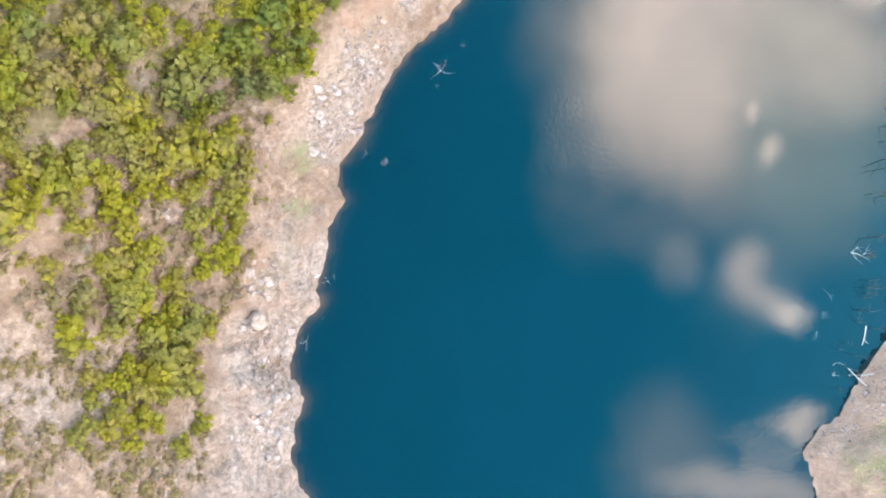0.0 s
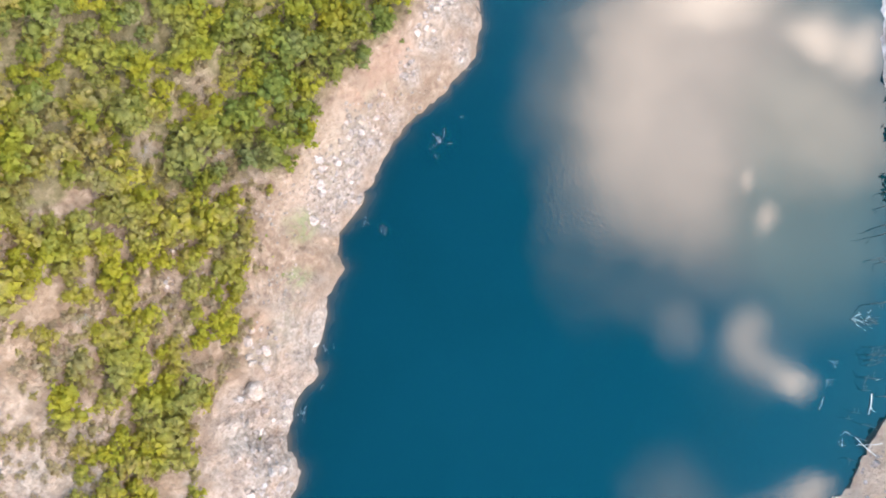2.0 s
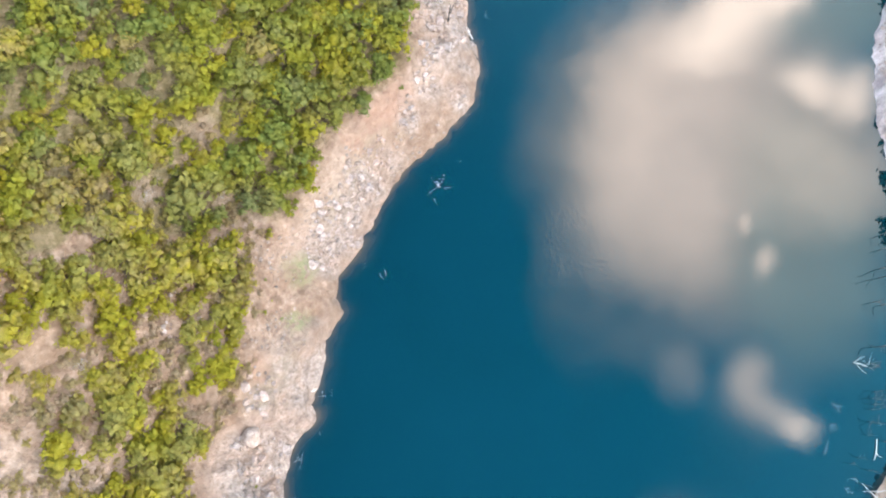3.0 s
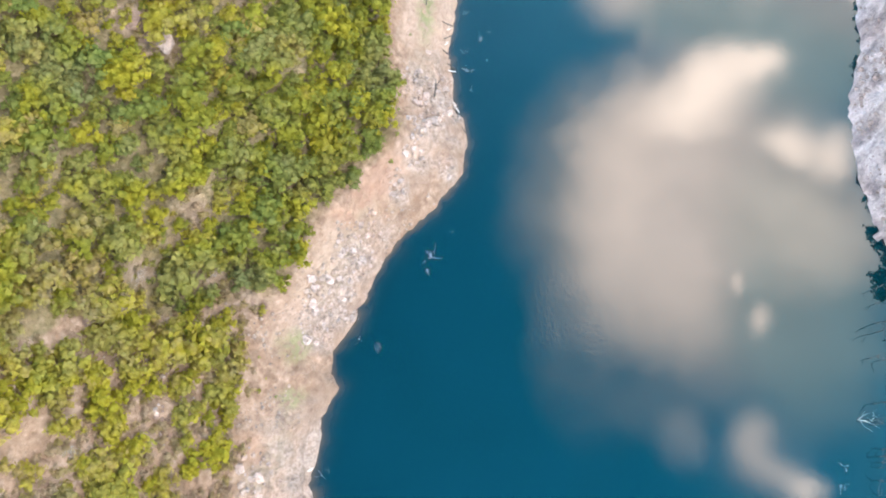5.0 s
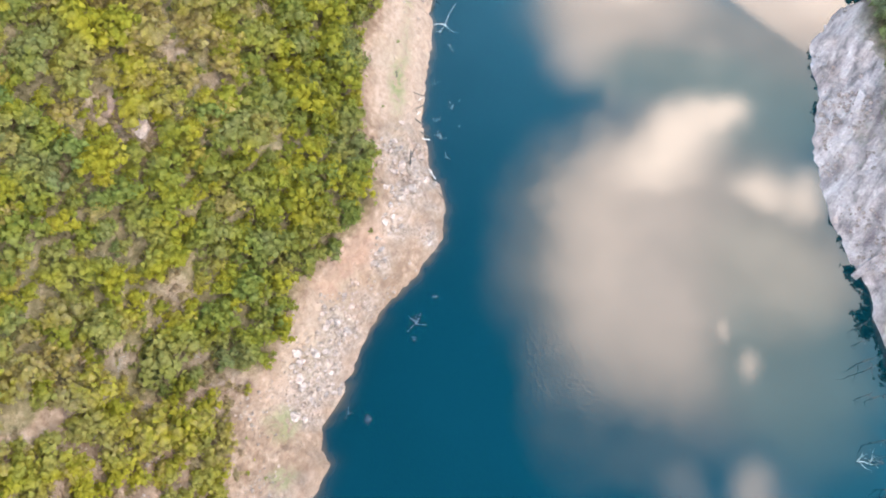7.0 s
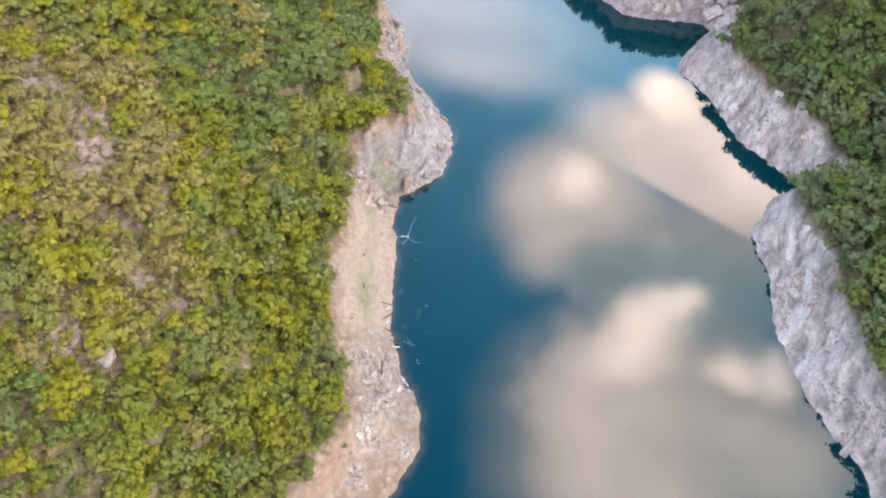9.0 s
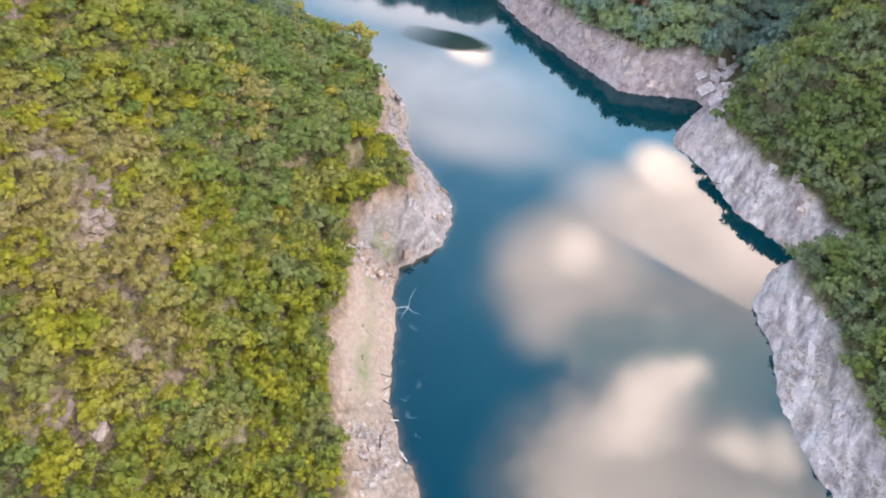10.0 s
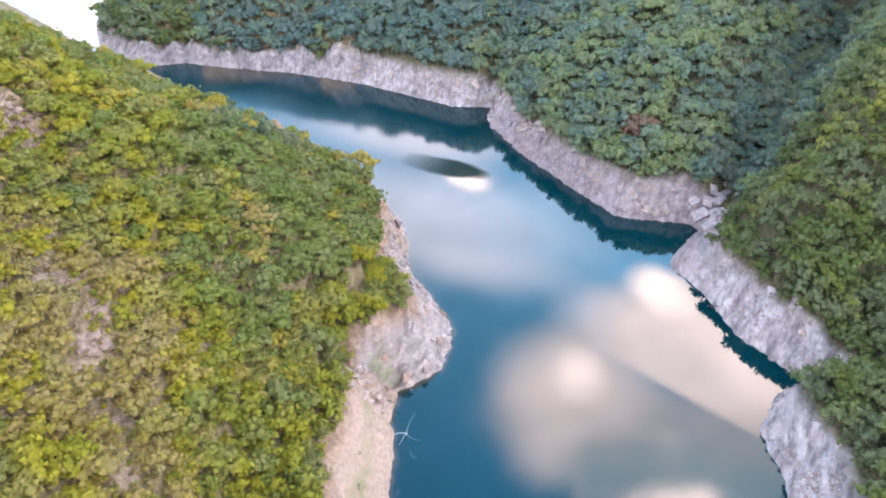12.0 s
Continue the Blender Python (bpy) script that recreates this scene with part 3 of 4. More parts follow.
    z = np.where(wet, -0.55 * d - 0.02 * d * d, np.maximum(z, 0.04 + 0.03 * d))
    z = np.maximum(z, -14)
    return z, np.where(wet, -d, d), np.where(wet, -99, past)

# ---- ground: one sheet, lake bed and hills, out to the horizon ----
def spaced(lo, hi, step, reach):
    mid = list(np.arange(lo, hi + step / 2, step))
    out, d = [], step
    while not out or out[-1] < reach:
        d *= 1.16
        out.append((out[-1] if out else 0) + d)
    return np.array([lo - v for v in out[::-1]] + mid + [hi + v for v in out])


def make_land():
    xs, ys = spaced(-62, 130, 0.74, 2500), spaced(-46, 306, 0.84, 2500)
    x, y = np.meshgrid(xs, ys)
    z, d, past = relief(x, y)
    n, k = x.shape[1], np.arange(x.shape[0] - 1)[:, None] * x.shape[1] + np.arange(x.shape[1] - 1)[None]
    k = k.ravel()
    faces = np.concatenate([np.stack([k, k + 1, k + n + 1], 1), np.stack([k, k + n + 1, k + n], 1)])
    eastern = (x > 45) | ((y > 225) & (x + .75 * y > 172))
    shore = np.clip(1 - (past + np.where(eastern, -1.2, 2.6) + 1.6 * waves(x, y, 4.5, 25)) / 2.5, 0, 1)
    west = np.where(eastern, 0.0, 1.0)
    headland = .6 * np.clip((y - 101) / 4, 0, 1) * np.clip((150 - y) / 10, 0, 1) * west
    earth = np.clip(.46 - .3 * np.clip((y - 42) / 8, 0, 1) - 1.3 * stony(x, y), 0, .9) * np.clip((y - 4) / 10, 0.1, 1) * np.clip((108 - y) / 6, .05, 1) * west
    shore = shore * (1 - earth)
    chalk = np.clip(1.25 - np.hypot((x + 56) / 9, (y + 12) / 12), 0, 1) + np.clip(1.1 - np.hypot((x + 47) / 5, (y + 14) / 12), 0, .6) + np.clip((-6 - y) / 10, 0, .6) * (x > -42)
    chalk = np.clip(.8 * chalk, 0, 1)
    bare = bare_zone(x, y)
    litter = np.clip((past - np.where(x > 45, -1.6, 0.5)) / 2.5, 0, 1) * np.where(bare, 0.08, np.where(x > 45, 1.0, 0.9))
    litter = litter * (1 - .65 * np.clip(open_ground(x, y) / 1.5 + .2, 0, 1))
    chalk = np.maximum(chalk, .45 * np.clip(open_ground(x, y) / 2, 0, 1))
    grass = .25 * np.clip(1 - abs(d - 6) / 4, 0, 1) * np.clip(waves(x, y, 9, 21) * 2.2 - 0.5, 0, 1)
    beach = sandy(x, y) * np.clip(-past / 1.5, 0, 1)
    # warm earth along the upper rim of the western bank, reddish in places
    rim = np.clip((y - 18) / 8, 0, 1) * np.clip((56 - y) / 6, 0, 1) * np.clip(1.1 - abs(past + 1.5 - waves(x, y, 6, 26)) / 3.0, 0, 1) * west
    beach = np.maximum(beach, .85 * rim)
    rust = np.zeros(x.shape)
    for rx, ry, rr in ((-7, 43, 3.2), (-3.5, 46, 2.5), (-10, 40, 2.2), (-27, 5, 2.0)):
        rust = np.maximum(rust, .6 * np.clip(1.5 - np.hypot(x - rx, y - ry) / rr + .5 * waves(x, y, 1.8, 27), 0, 1) * (past < 1))
    beach = np.maximum(beach, rust)
    beach = np.maximum(beach, .8 * np.clip((x - 45) / 5, 0, 1) * np.clip((2 - y) / 12, 0, 1) * np.clip(-past / 1.5, 0, 1))
    grass = np.maximum(grass, sandy(x, y) * beach * 1.3 * np.clip(1.2 - abs(d - 4.6 - .8 * waves(x, y, 6, 22)) / 1.3, 0, 1) * np.clip(waves(x, y, 7, 23) + .8, 0, 1))
    for gx, gy, gr in ((63.7, -36, 3.2), (18.6, 108.2, 2.6), (66.5, -30.5, 1.6), (-20.3, 20.3, 1.9), (-21.5, 12.5, 1.2)):
        grass = np.maximum(grass, np.clip(1.6 - np.hypot(x - gx, y - gy) / gr + .4 * waves(x, y, 1.6, 24), 0, 1))
    ob = bulk("ground", np.stack([x.ravel(), y.ravel(), z.ravel()], 1), faces, GROUND, None,
              shore=shore.ravel(), litter=litter.ravel(), grass=grass.ravel(), sand=beach.ravel(), rust=rust.ravel(), chalk=chalk.ravel(),
              pale=np.maximum(headland, np.maximum(np.clip((x - 45) / 10, 0, 1) * np.clip((y + 5) / 25, 0, 1), np.clip((y - 235) / 12, 0, 1) * np.clip((x + .75 * y - 172) / 8, 0, 1)) * (1 - .3 * np.clip((y - 118) / 15, 0, 1) * np.clip((222 - y) / 15, 0, 1))).ravel(), grey=(np.clip((x - 45) / 10, 0, 1) * np.clip((y - 118) / 15, 0, 1) * np.clip((222 - y) / 15, 0, 1)).ravel())
    return tagged(ob, "steep rocky ground with a bare pale drawdown band above the water", "ground", kind="structure")


# drifts of white blocks on the western bank: x, y, reach
BLOCK_DRIFTS = [(-9.6, 34.2, 3.6), (-13.6, 27.8, 4.2), (-6.0, 38.5, 2.2), (-17.5, 23.5, 2.8), (1.6, 50.3, 2.6), (3.5, 53.5, 2.4), (-1.5, 44.5, 1.8), (-27.5, 2.0, 3.0),
                (-28.2, -8.0, 3.5), (-29.5, -14, 4.0), (-28.8, -22, 5.0), (7.5, 48.5, 1.6), (4.5, 62.5, 3.0), (8.5, 59, 2.6), (5.5, 56.5, 2.4), (9.2, 65, 2.2), (2.6, 59.5, 1.8), (-20.5, -6.0, 2.0)]


def stony(x, y):
    """How thickly loose blocks lie on the western bank, about -0.5 to 1.3."""
    much = .3 * waves(x, y, 3.5, 82) + .25 * waves(x, y, 1.7, 84) - .35
    for cx, cy, cr in BLOCK_DRIFTS:
        much = np.maximum(much, 1.25 - np.hypot(x - cx, y - cy) / cr + .35 * waves(x, y, 1.9, 83))
    return much


# gaps in the western forest where rock or dry ground shows: x, y, radius
CLEARINGS = [(-30.5, 97, 3.4), (-29.3, 103.5, 2.6), (-31.0, 92, 2.2), (-35.5, 109, 3.2), (-25, 110, 2.2), (-27.5, 84, 2.4), (-29, 77, 1.8), (-25.5, 73.5, 2.0),
             (-34.5, 64.8, 2.8), (-31.0, 61.2, 2.5), (-21, 69.5, 1.6), (-30.5, 39, 2.0), (-33, 35, 1.5), (-38.5, 31, 1.7), (-29.5, 30.5, 1.4), (-26.2, 27.2, 2.0),
             (-44.5, 146.5, 4.0), (-41, 143.5, 2.6), (-46, 167, 3.0)]


def open_ground(x, y):
    """Above 0 inside the gaps of the western forest."""
    much = np.full(np.shape(x), -9.0)
    for cx, cy, cr in CLEARINGS:
        much = np.maximum(much, cr + .55 - np.hypot(x - cx, y - cy) * (1 + .3 * waves(x, y, 3, 63)))
    return much


def bare_zone(x, y):
    """The dry, thinly grown slope in the south-west."""
    edge = np.interp(x, [-60, -52, -49, -47, -46, -43, -40, -34, -26], [20, 22, 22.5, 24.5, 27, 25.5, 25, 25.5, 26])
    return (x < -20) & (y < edge + 1.5 * waves(x, y, 6, 31))


def make_lake():
    xs, ys = spaced(-32, 58, 0.95, 2500), spaced(-46, 130, 1.05, 2500)
    x, y = np.meshgrid(xs, ys)
    d = relief(x, y)[1]
    n, k = x.shape[1], (np.arange(x.shape[0] - 1)[:, None] * x.shape[1] + np.arange(x.shape[1] - 1)[None]).ravel()
    faces = np.concatenate([np.stack([k, k + 1, k + n + 1], 1), np.stack([k, k + n + 1, k + n], 1)])
    ruffle = np.maximum(np.clip(1.3 - np.hypot((x - 22) / 7, (y - 14) / 15), 0, 1), np.clip(1.4 - np.hypot((x - 48) / 6, (y + 33) / 5), 0, 1))
    ruffle = ruffle * np.clip(waves(x, y, 5, 18) + 0.6, 0, 1)
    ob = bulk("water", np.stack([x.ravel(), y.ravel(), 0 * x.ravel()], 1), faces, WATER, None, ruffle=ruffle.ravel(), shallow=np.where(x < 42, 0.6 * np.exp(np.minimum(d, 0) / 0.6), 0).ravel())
    return tagged(ob, "still deep blue reservoir water mirroring clouds", "water", kind="structure")


# ---- forest ----
def ball():
    bm = bmesh.new()
    bmesh.ops.create_icosphere(bm, subdivisions=1, radius=1)
    bmesh.ops.triangulate(bm, faces=bm.faces)
    v = np.array([p.co[:] for p in bm.verts])
    f = np.array([[p.index for p in q.verts] for q in bm.faces])
    bm.free()
    return v, f


def make_crown(rng, lumps, leaves, size):
    """A crown of unit radius standing on the origin: small leaf sprays over bulging clumps on a dome, with gaps."""
    bv, bf = ball()
    verts, faces, smooth, count = [], [], [], 0
    centres = []
    for i in range(lumps):
        if i == 0:
            c, r = np.array([rng.uniform(-.15, .15), rng.uniform(-.15, .15), 0.95]), rng.uniform(.42, .52)
        else:
            a = 2.399 * i + rng.uniform(-.4, .4)
            s = math.sqrt(i / lumps) * rng.uniform(.62, .86)
            c, r = np.array([s * math.cos(a), s * math.sin(a), rng.uniform(.9, 1.08) - .65 * s * s]), rng.uniform(.30, .42)
        centres.append((c, r))
        v = bv * (1 + rng.uniform(-.2, .2, (len(bv), 1))) * r * .66 * np.array([1, 1, .8]) + c
        keep = bv[bf].mean(1)[:, 2] > -0.45
        verts.append(v)
        faces.append(bf[keep] + count)
        smooth.append(np.ones(keep.sum(), bool))
        count += len(v)
    weight = np.array([r * r for _, r in centres])
    pick = rng.choice(lumps, leaves, p=weight / weight.sum())
    for k in pick:
        c, r = centres[k]
        n = rng.normal(size=3)
        n[2] = abs(n[2]) - 0.3
        n /= np.linalg.norm(n)
        p = c + n * r * rng.uniform(.55, 1.2) * np.array([1, 1, .8])
        face = n + .4 * rng.normal(size=3)
        u = np.cross(face, rng.normal(size=3))
        u /= np.linalg.norm(u)
        w = np.cross(face, u)
        w /= np.linalg.norm(w)
        s = size * rng.uniform(.6, 1.4)
        verts.append(np.array([p - u * s - w * s * .5, p + u * s - w * s * rng.uniform(.3, .6), p + w * s * rng.uniform(.7, 1.1) + n * s * .25]))
        faces.append(np.array([[0, 1, 2]]) + count)
        smooth.append(np.zeros(1, bool))
        count += 3
    return np.concatenate(verts), np.concatenate(faces), np.concatenate(smooth)


def stem():
    a = np.arange(3) * 2.094
    v = np.concatenate([np.stack([.07 * np.cos(a), .07 * np.sin(a), a * 0 - .3], 1), np.stack([.04 * np.cos(a), .04 * np.sin(a), a * 0 + .8], 1)])
    f = np.array([[i, (i + 1) % 3, (i + 1) % 3 + 3] for i in range(3)] + [[i, (i + 1) % 3 + 3, i + 3] for i in range(3)])
    return v, f


def hue_of(x, y, rng):
    """How yellow a tree stands: 0 dark green to 1 dry brown, in drifts over the slope, with shade put in."""
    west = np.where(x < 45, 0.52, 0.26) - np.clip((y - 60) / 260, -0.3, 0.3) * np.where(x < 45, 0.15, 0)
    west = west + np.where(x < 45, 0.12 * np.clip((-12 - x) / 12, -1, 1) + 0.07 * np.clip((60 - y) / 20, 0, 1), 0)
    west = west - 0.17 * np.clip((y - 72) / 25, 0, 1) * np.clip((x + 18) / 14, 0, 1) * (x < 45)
    # haze and shade of the north hill put into the tint
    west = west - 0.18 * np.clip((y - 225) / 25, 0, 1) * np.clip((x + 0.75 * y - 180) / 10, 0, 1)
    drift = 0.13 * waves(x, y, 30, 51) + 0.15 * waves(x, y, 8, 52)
    # shade of the ravine put into the tint of its trees
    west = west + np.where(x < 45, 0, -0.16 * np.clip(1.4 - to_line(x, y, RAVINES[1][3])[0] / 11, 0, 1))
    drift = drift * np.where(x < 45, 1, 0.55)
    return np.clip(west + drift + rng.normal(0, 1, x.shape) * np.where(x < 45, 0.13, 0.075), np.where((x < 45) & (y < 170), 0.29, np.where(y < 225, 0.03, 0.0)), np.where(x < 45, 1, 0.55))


def grow(name, label, x, y, r, rng, models, tints, material=LEAVES, tall=(.7, 1.05)):
    """Many trees in one mesh."""
    z = relief(x, y)[0]
    verts, faces, smooth, tint, count = [], [], [], [], 0
    sv, sf = stem()
    for px, py, pz, pr, pt in zip(x, y, z, r, tints):
        v, f, s = models[rng.randint(len(models))]
        a, h = rng.uniform(0, 6.283), pr * rng.uniform(*tall)
        c, q = math.cos(a) * pr, math.sin(a) * pr
        allv = np.concatenate([v, sv])
        w = np.stack([allv[:, 0] * c - allv[:, 1] * q + px, allv[:, 0] * q + allv[:, 1] * c + py, allv[:, 2] * h + pz], 1)
        verts.append(w)
        faces.append(np.concatenate([f, sf + len(v)]) + count)
        smooth.append(np.concatenate([s, np.ones(len(sf), bool)]))
        tint.append(np.full(len(w), pt))
        count += len(w)
    ob = bulk(name, np.concatenate(verts), np.concatenate(faces), material, np.concatenate(smooth), tint=np.concatenate(tint))
    return tagged(ob, label, "forest", kind="stuff")


def scatter(lo, hi, step, rng):
    x, y = np.meshgrid(np.arange(lo[0], hi[0], step), np.arange(lo[1], hi[1], step * .87))
    x[1::2] += step / 2
    x, y = x.ravel(), y.ravel()
    return x + rng.uniform(-.42, .42, x.shape) * step, y + rng.uniform(-.42, .42, y.shape) * step


# thickets on the dry slope: x, y, radius
UPPER_THICKETS = [(-39.3, 21.4, 4.6), (-35.4, 22.1, 5.0), (-31.5, 21.4, 4.7), (-29.0, 19.0, 3.4), (-39.1, 16.7, 4.2), (-34.6, 16.6, 5.0), (-30.8, 15.0, 4.3),
                  (-29.4, 11.0, 2.8), (-34.0, 10.3, 4.2), (-30.9, 6.9, 2.7), (-51.9, 13.9, 3.6), (-50.7, 15.9, 3.2), (-46.5, 16.8, 4.1), (-45.9, 13.9, 3.7),
                  (-48.3, 15.3, 3.3), (-51.2, 20.0, 2.6), (-44.2, 10.1, 2.5), (-41.4, 10.0, 2.2), (-40.2, 6.0, 4.2), (-51.8, 5.5, 2.1)]
LOWER_THICKETS = [(-44.4, 3.3, 3.8), (-40.2, 2.9, 3.8), (-47.5, 2.2, 2.5), (-41.4, -1.7, 3.8), (-42.9, -3.1, 3.4), (-40.2, -4.3, 3.0), (-39.5, -8.5, 2.6),
                  (-41.8, -9.6, 3.1), (-34.9, 3.2, 2.7), (-35.1, -4.3, 2.5), (-38.5, -12.0, 1.8), (-47.2, -9.4, 2.6), (-48.6, -12.1, 1.4),
                  (-45.5, -10.5, 3.0), (-43.9, -13.1, 3.5), (-46.4, -14.8, 2.6), (-44.5, -17.4, 3.1), (-42.8, -14.9, 2.6), (-54.6, -6.5, 1.0),
                  (-49.4, -3.6, 1.3), (-49.2, -6.7, 1.0), (-50.4, -16.8, 2.2), (-37.7, -19.5, 2.7), (-34.4, -19.6, 2.3), (-38.8, -20.7, 2.2)]


# ground where the trees stand dry and brownish: x, y, reach, strength
DRY = [(-28, 103, 13, .5), (-31, 88, 12, .45), (-27, 76, 8, .4), (-34, 66, 7, .35), (-21, 69, 4, .35), (-40, 112, 12, .35), (-31, 37, 6, .3), (-27, 27, 5, .4), (-46, 28, 5, .4)]
# lone trees that stand out: x, y, radius, tint
LONE = [(-26.6, 101.3, 3.0, .7), (-5.3, 56.6, 2.4, 1.0), (-19.6, 31.4, 2.6, .1), (-18.2, 33.5, 2.2, .16), (-51, 27, 3.5, .66), (-49, 30, 3.2, .68), (-47, 26.5, 2.4, .64)]


DRY_SPOT = (109.5, 168.5)   # a few trees turned brown on the eastern slope


STONE_ROW = [(-37.4, 12.6), (-36.9, 7.2)]   # white stones beside a thicket


def plant():
    rng = np.random.RandomState(7)
    near = [make_crown(rng, 8, 198, .12) for _ in range(12)]
    far = [make_crown(rng, 5, 52, .21) for _ in range(6)]
    low = [make_crown(rng, 7, 115, .145) for _ in range(9)]
    # west slope
    x, y = scatter((-150, -55), (42, 300), 2.4, rng)
    z, d, past = relief(x, y)
    wild = (past > 1.0) & (x < 45) & (x > -78 - np.clip(y - 120, 0, 200) * .6)
    bare = bare_zone(x, y)
    thick = np.zeros(x.shape, bool)
    for cx, cy, cr in UPPER_THICKETS + LOWER_THICKETS:
        thick |= np.hypot(x - cx, y - cy) < max(cr - .45, .8)
    thin = waves(x, y, 11, 61) + 0.5 * waves(x, y, 5, 62)
    clearing = (open_ground(x, y) > 0) | ((thin > 0.95) & ~bare)
    row = to_line(x, y, STONE_ROW)[0] < 2.0
    keep = wild & ~clearing & (~bare | (thick & ~row))
    r = rng.choice([1.15, 1.45, 1.8, 2.3, 2.8], x.shape, p=[.26, .3, .24, .14, .06]) * rng.uniform(.9, 1.1, x.shape) * np.where(bare, 1.4, 1.3 + .2 * np.clip((y - 40) / 70, 0, 1))
    tints = hue_of(x, y, rng)
    for cx, cy, cr, much in DRY:
        tints = tints + much * (1 + .6 * waves(x, y, 5, 64)) * np.clip(1.5 - np.hypot(x - cx, y - cy) / cr, 0, 1)
    tints = np.clip(tints, 0, 1)
    tints = np.where(bare, np.clip(.86 + .12 * waves(x, y, 6, 65) + rng.normal(0, .08, x.shape), .42, .96), tints)
    odd = rng.uniform(size=x.shape)
    tints = np.where(~bare & (odd < .11), rng.uniform(.84, 1.0, x.shape), tints)
    for cx, cy, cr, tone in LONE:
        i = np.argmin(np.hypot(x - cx, y - cy))
        r[i], tints[i], keep[i] = cr, tone, True
    single = keep & ~bare & (past < 11) & (y > -30) & (y < 135)
    order = np.nonzero(single)[0]
    order = order[np.argsort(past[order])][:290]
    solo = np.zeros(x.shape, bool)
    solo[order] = True
    edge = [(float(x[i]), float(y[i]), float(z[i]), float(r[i])) for i in order]
    rest = keep & ~solo
    close = rest & (y < 150)
    grow("forest", "dense green and yellow scrub forest on the slope", x[close], y[close], r[close], rng, near, tints[close])
    hidden = to_line(x, y, HIDDEN_SHORE)[0] < 0.62 * to_line(x, y, WEST_SHORE)[0]
    back = rest & ~close & ~hidden
    grow("forest", "green scrub forest along the far ridge", x[back], y[back], r[back] * 1.05, rng, low, tints[back])
    # low dry brush on the open ground
    bx, by = scatter((-62, -45), (-26, 32), 1.45, rng)
    bp = relief(bx, by)[2]
    ok = (bp > 0.3) & bare_zone(bx, by) & (waves(bx, by, 5, 71) > np.where((bx > -38.5) & (by < 10), -.8, -.3)) & (rng.uniform(size=bx.shape) < .8)
    grow("brush", "low dry brown and olive brush on bare ground", bx[ok], by[ok], rng.uniform(.5, 1.5, ok.sum()), rng, far, rng.uniform(.2, 1.0, ok.sum()), DRY_LEAVES, (.4, .75))
    bx, by = scatter((-52, 26), (-14, 172), 1.5, rng)
    gap = open_ground(bx, by)
    ok = (gap > -.9) & (rng.uniform(size=bx.shape) < np.where(gap > .8, .62, .9))
    olive = ok & (rng.uniform(size=bx.shape) < .45)
    ok &= ~olive
    grow("brush", "dry brown brush in the gaps of the forest", bx[ok], by[ok], rng.uniform(.5, 1.4, ok.sum()), rng, far, rng.uniform(.3, 1.0, ok.sum()), DRY_LEAVES, (.5, .9))
    grow("brush", "low olive and yellow brush in the gaps of the forest", bx[olive], by[olive], rng.uniform(.5, 1.3, olive.sum()), rng, far, rng.uniform(.45, .95, olive.sum()), tall=(.5, .9))
    # east and north slopes
    x, y = scatter((-60, 12), (245, 350), 3.0, rng)
    z, d, past = relief(x, y)
    keep = (past > np.where((y > 116) & (y < 225), -1.6, -.3)) & ((x > 45) | (y > 270)) & (x + .35 * y < 294) & ((y < 235) | (d < 48)) & ~((x < 45) & (y < 250))
    keep &= ~((x < 40) & (d > 75))
    away, along = to_line(x, y, RAVINES[1][3])
    keep &= ~((away < 3.2) & (along < 15)) & ~(np.hypot(x - 117, y - 136) < 4.6) & ~(np.hypot(x - 121.6, y - 139.8) < 4.0)
    r = rng.uniform(2.1, 4.0, x.shape)
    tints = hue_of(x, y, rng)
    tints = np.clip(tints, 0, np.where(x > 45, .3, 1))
    # crest tinted yellower; near slope gets its shade as dark green tint
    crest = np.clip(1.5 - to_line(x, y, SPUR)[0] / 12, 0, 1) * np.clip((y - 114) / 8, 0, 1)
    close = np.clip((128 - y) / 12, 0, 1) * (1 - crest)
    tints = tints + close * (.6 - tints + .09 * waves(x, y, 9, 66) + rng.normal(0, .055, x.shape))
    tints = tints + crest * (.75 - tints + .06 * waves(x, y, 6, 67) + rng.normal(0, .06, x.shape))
    tints = np.where(np.hypot(x - DRY_SPOT[0], y - DRY_SPOT[1]) < 3.4, rng.uniform(1.1, 1.25, x.shape), tints)
    a, b = keep & (y < 150), keep & (y >= 150)
    grow("forest", "dense green forest above the pale cliff, slope shade put into its colour", x[a], y[a], r[a], rng, low, tints[a], HAZE_SHADE_LEAVES, (.85, 1.35))
    grow("forest", "dense green forest on far hillside, haze and shade put into its colour", x[b], y[b], r[b] * 1.05, rng, low, tints[b], HAZE_SHADE_LEAVES, (.85, 1.35))
    # wooded hills beyond
    fx, fy = scatter((-260, -200), (420, 470), 9.0, rng)
    fd, fp = relief(fx, fy)[1:]
    seen = ((fx < 45) & (fx > -78 - np.clip(fy - 120, 0, 200) * .6) & (fy > -55)) | ((fx > 0) & (fx + .35 * fy < 294) & ((fy < 235) | (fd < 48)) & (fy > 12))
    ok = (fp > np.where((fx > 45) & (fy < 20), 10, 2)) & ~seen & (np.hypot(fx - 60, fy - 120) < 260)
    grow("forest", "wooded hills around the reservoir", fx[ok], fy[ok], rng.uniform(4.8, 7.0, ok.sum()), rng, far, hue_of(fx, fy, rng)[ok], HAZE_SHADE_LEAVES)
    # single trees along the forest edge
    made = []
    for i in range(6):
        v, f, s = near[i]
        root = new("tree")
        tagged(root, "small broadleaf tree at the forest edge above bare rock", "tree", "trees along the forest edge")
        crown = bulk("crown", v, f, LEAVES_EACH, s)
        crown.parent = root
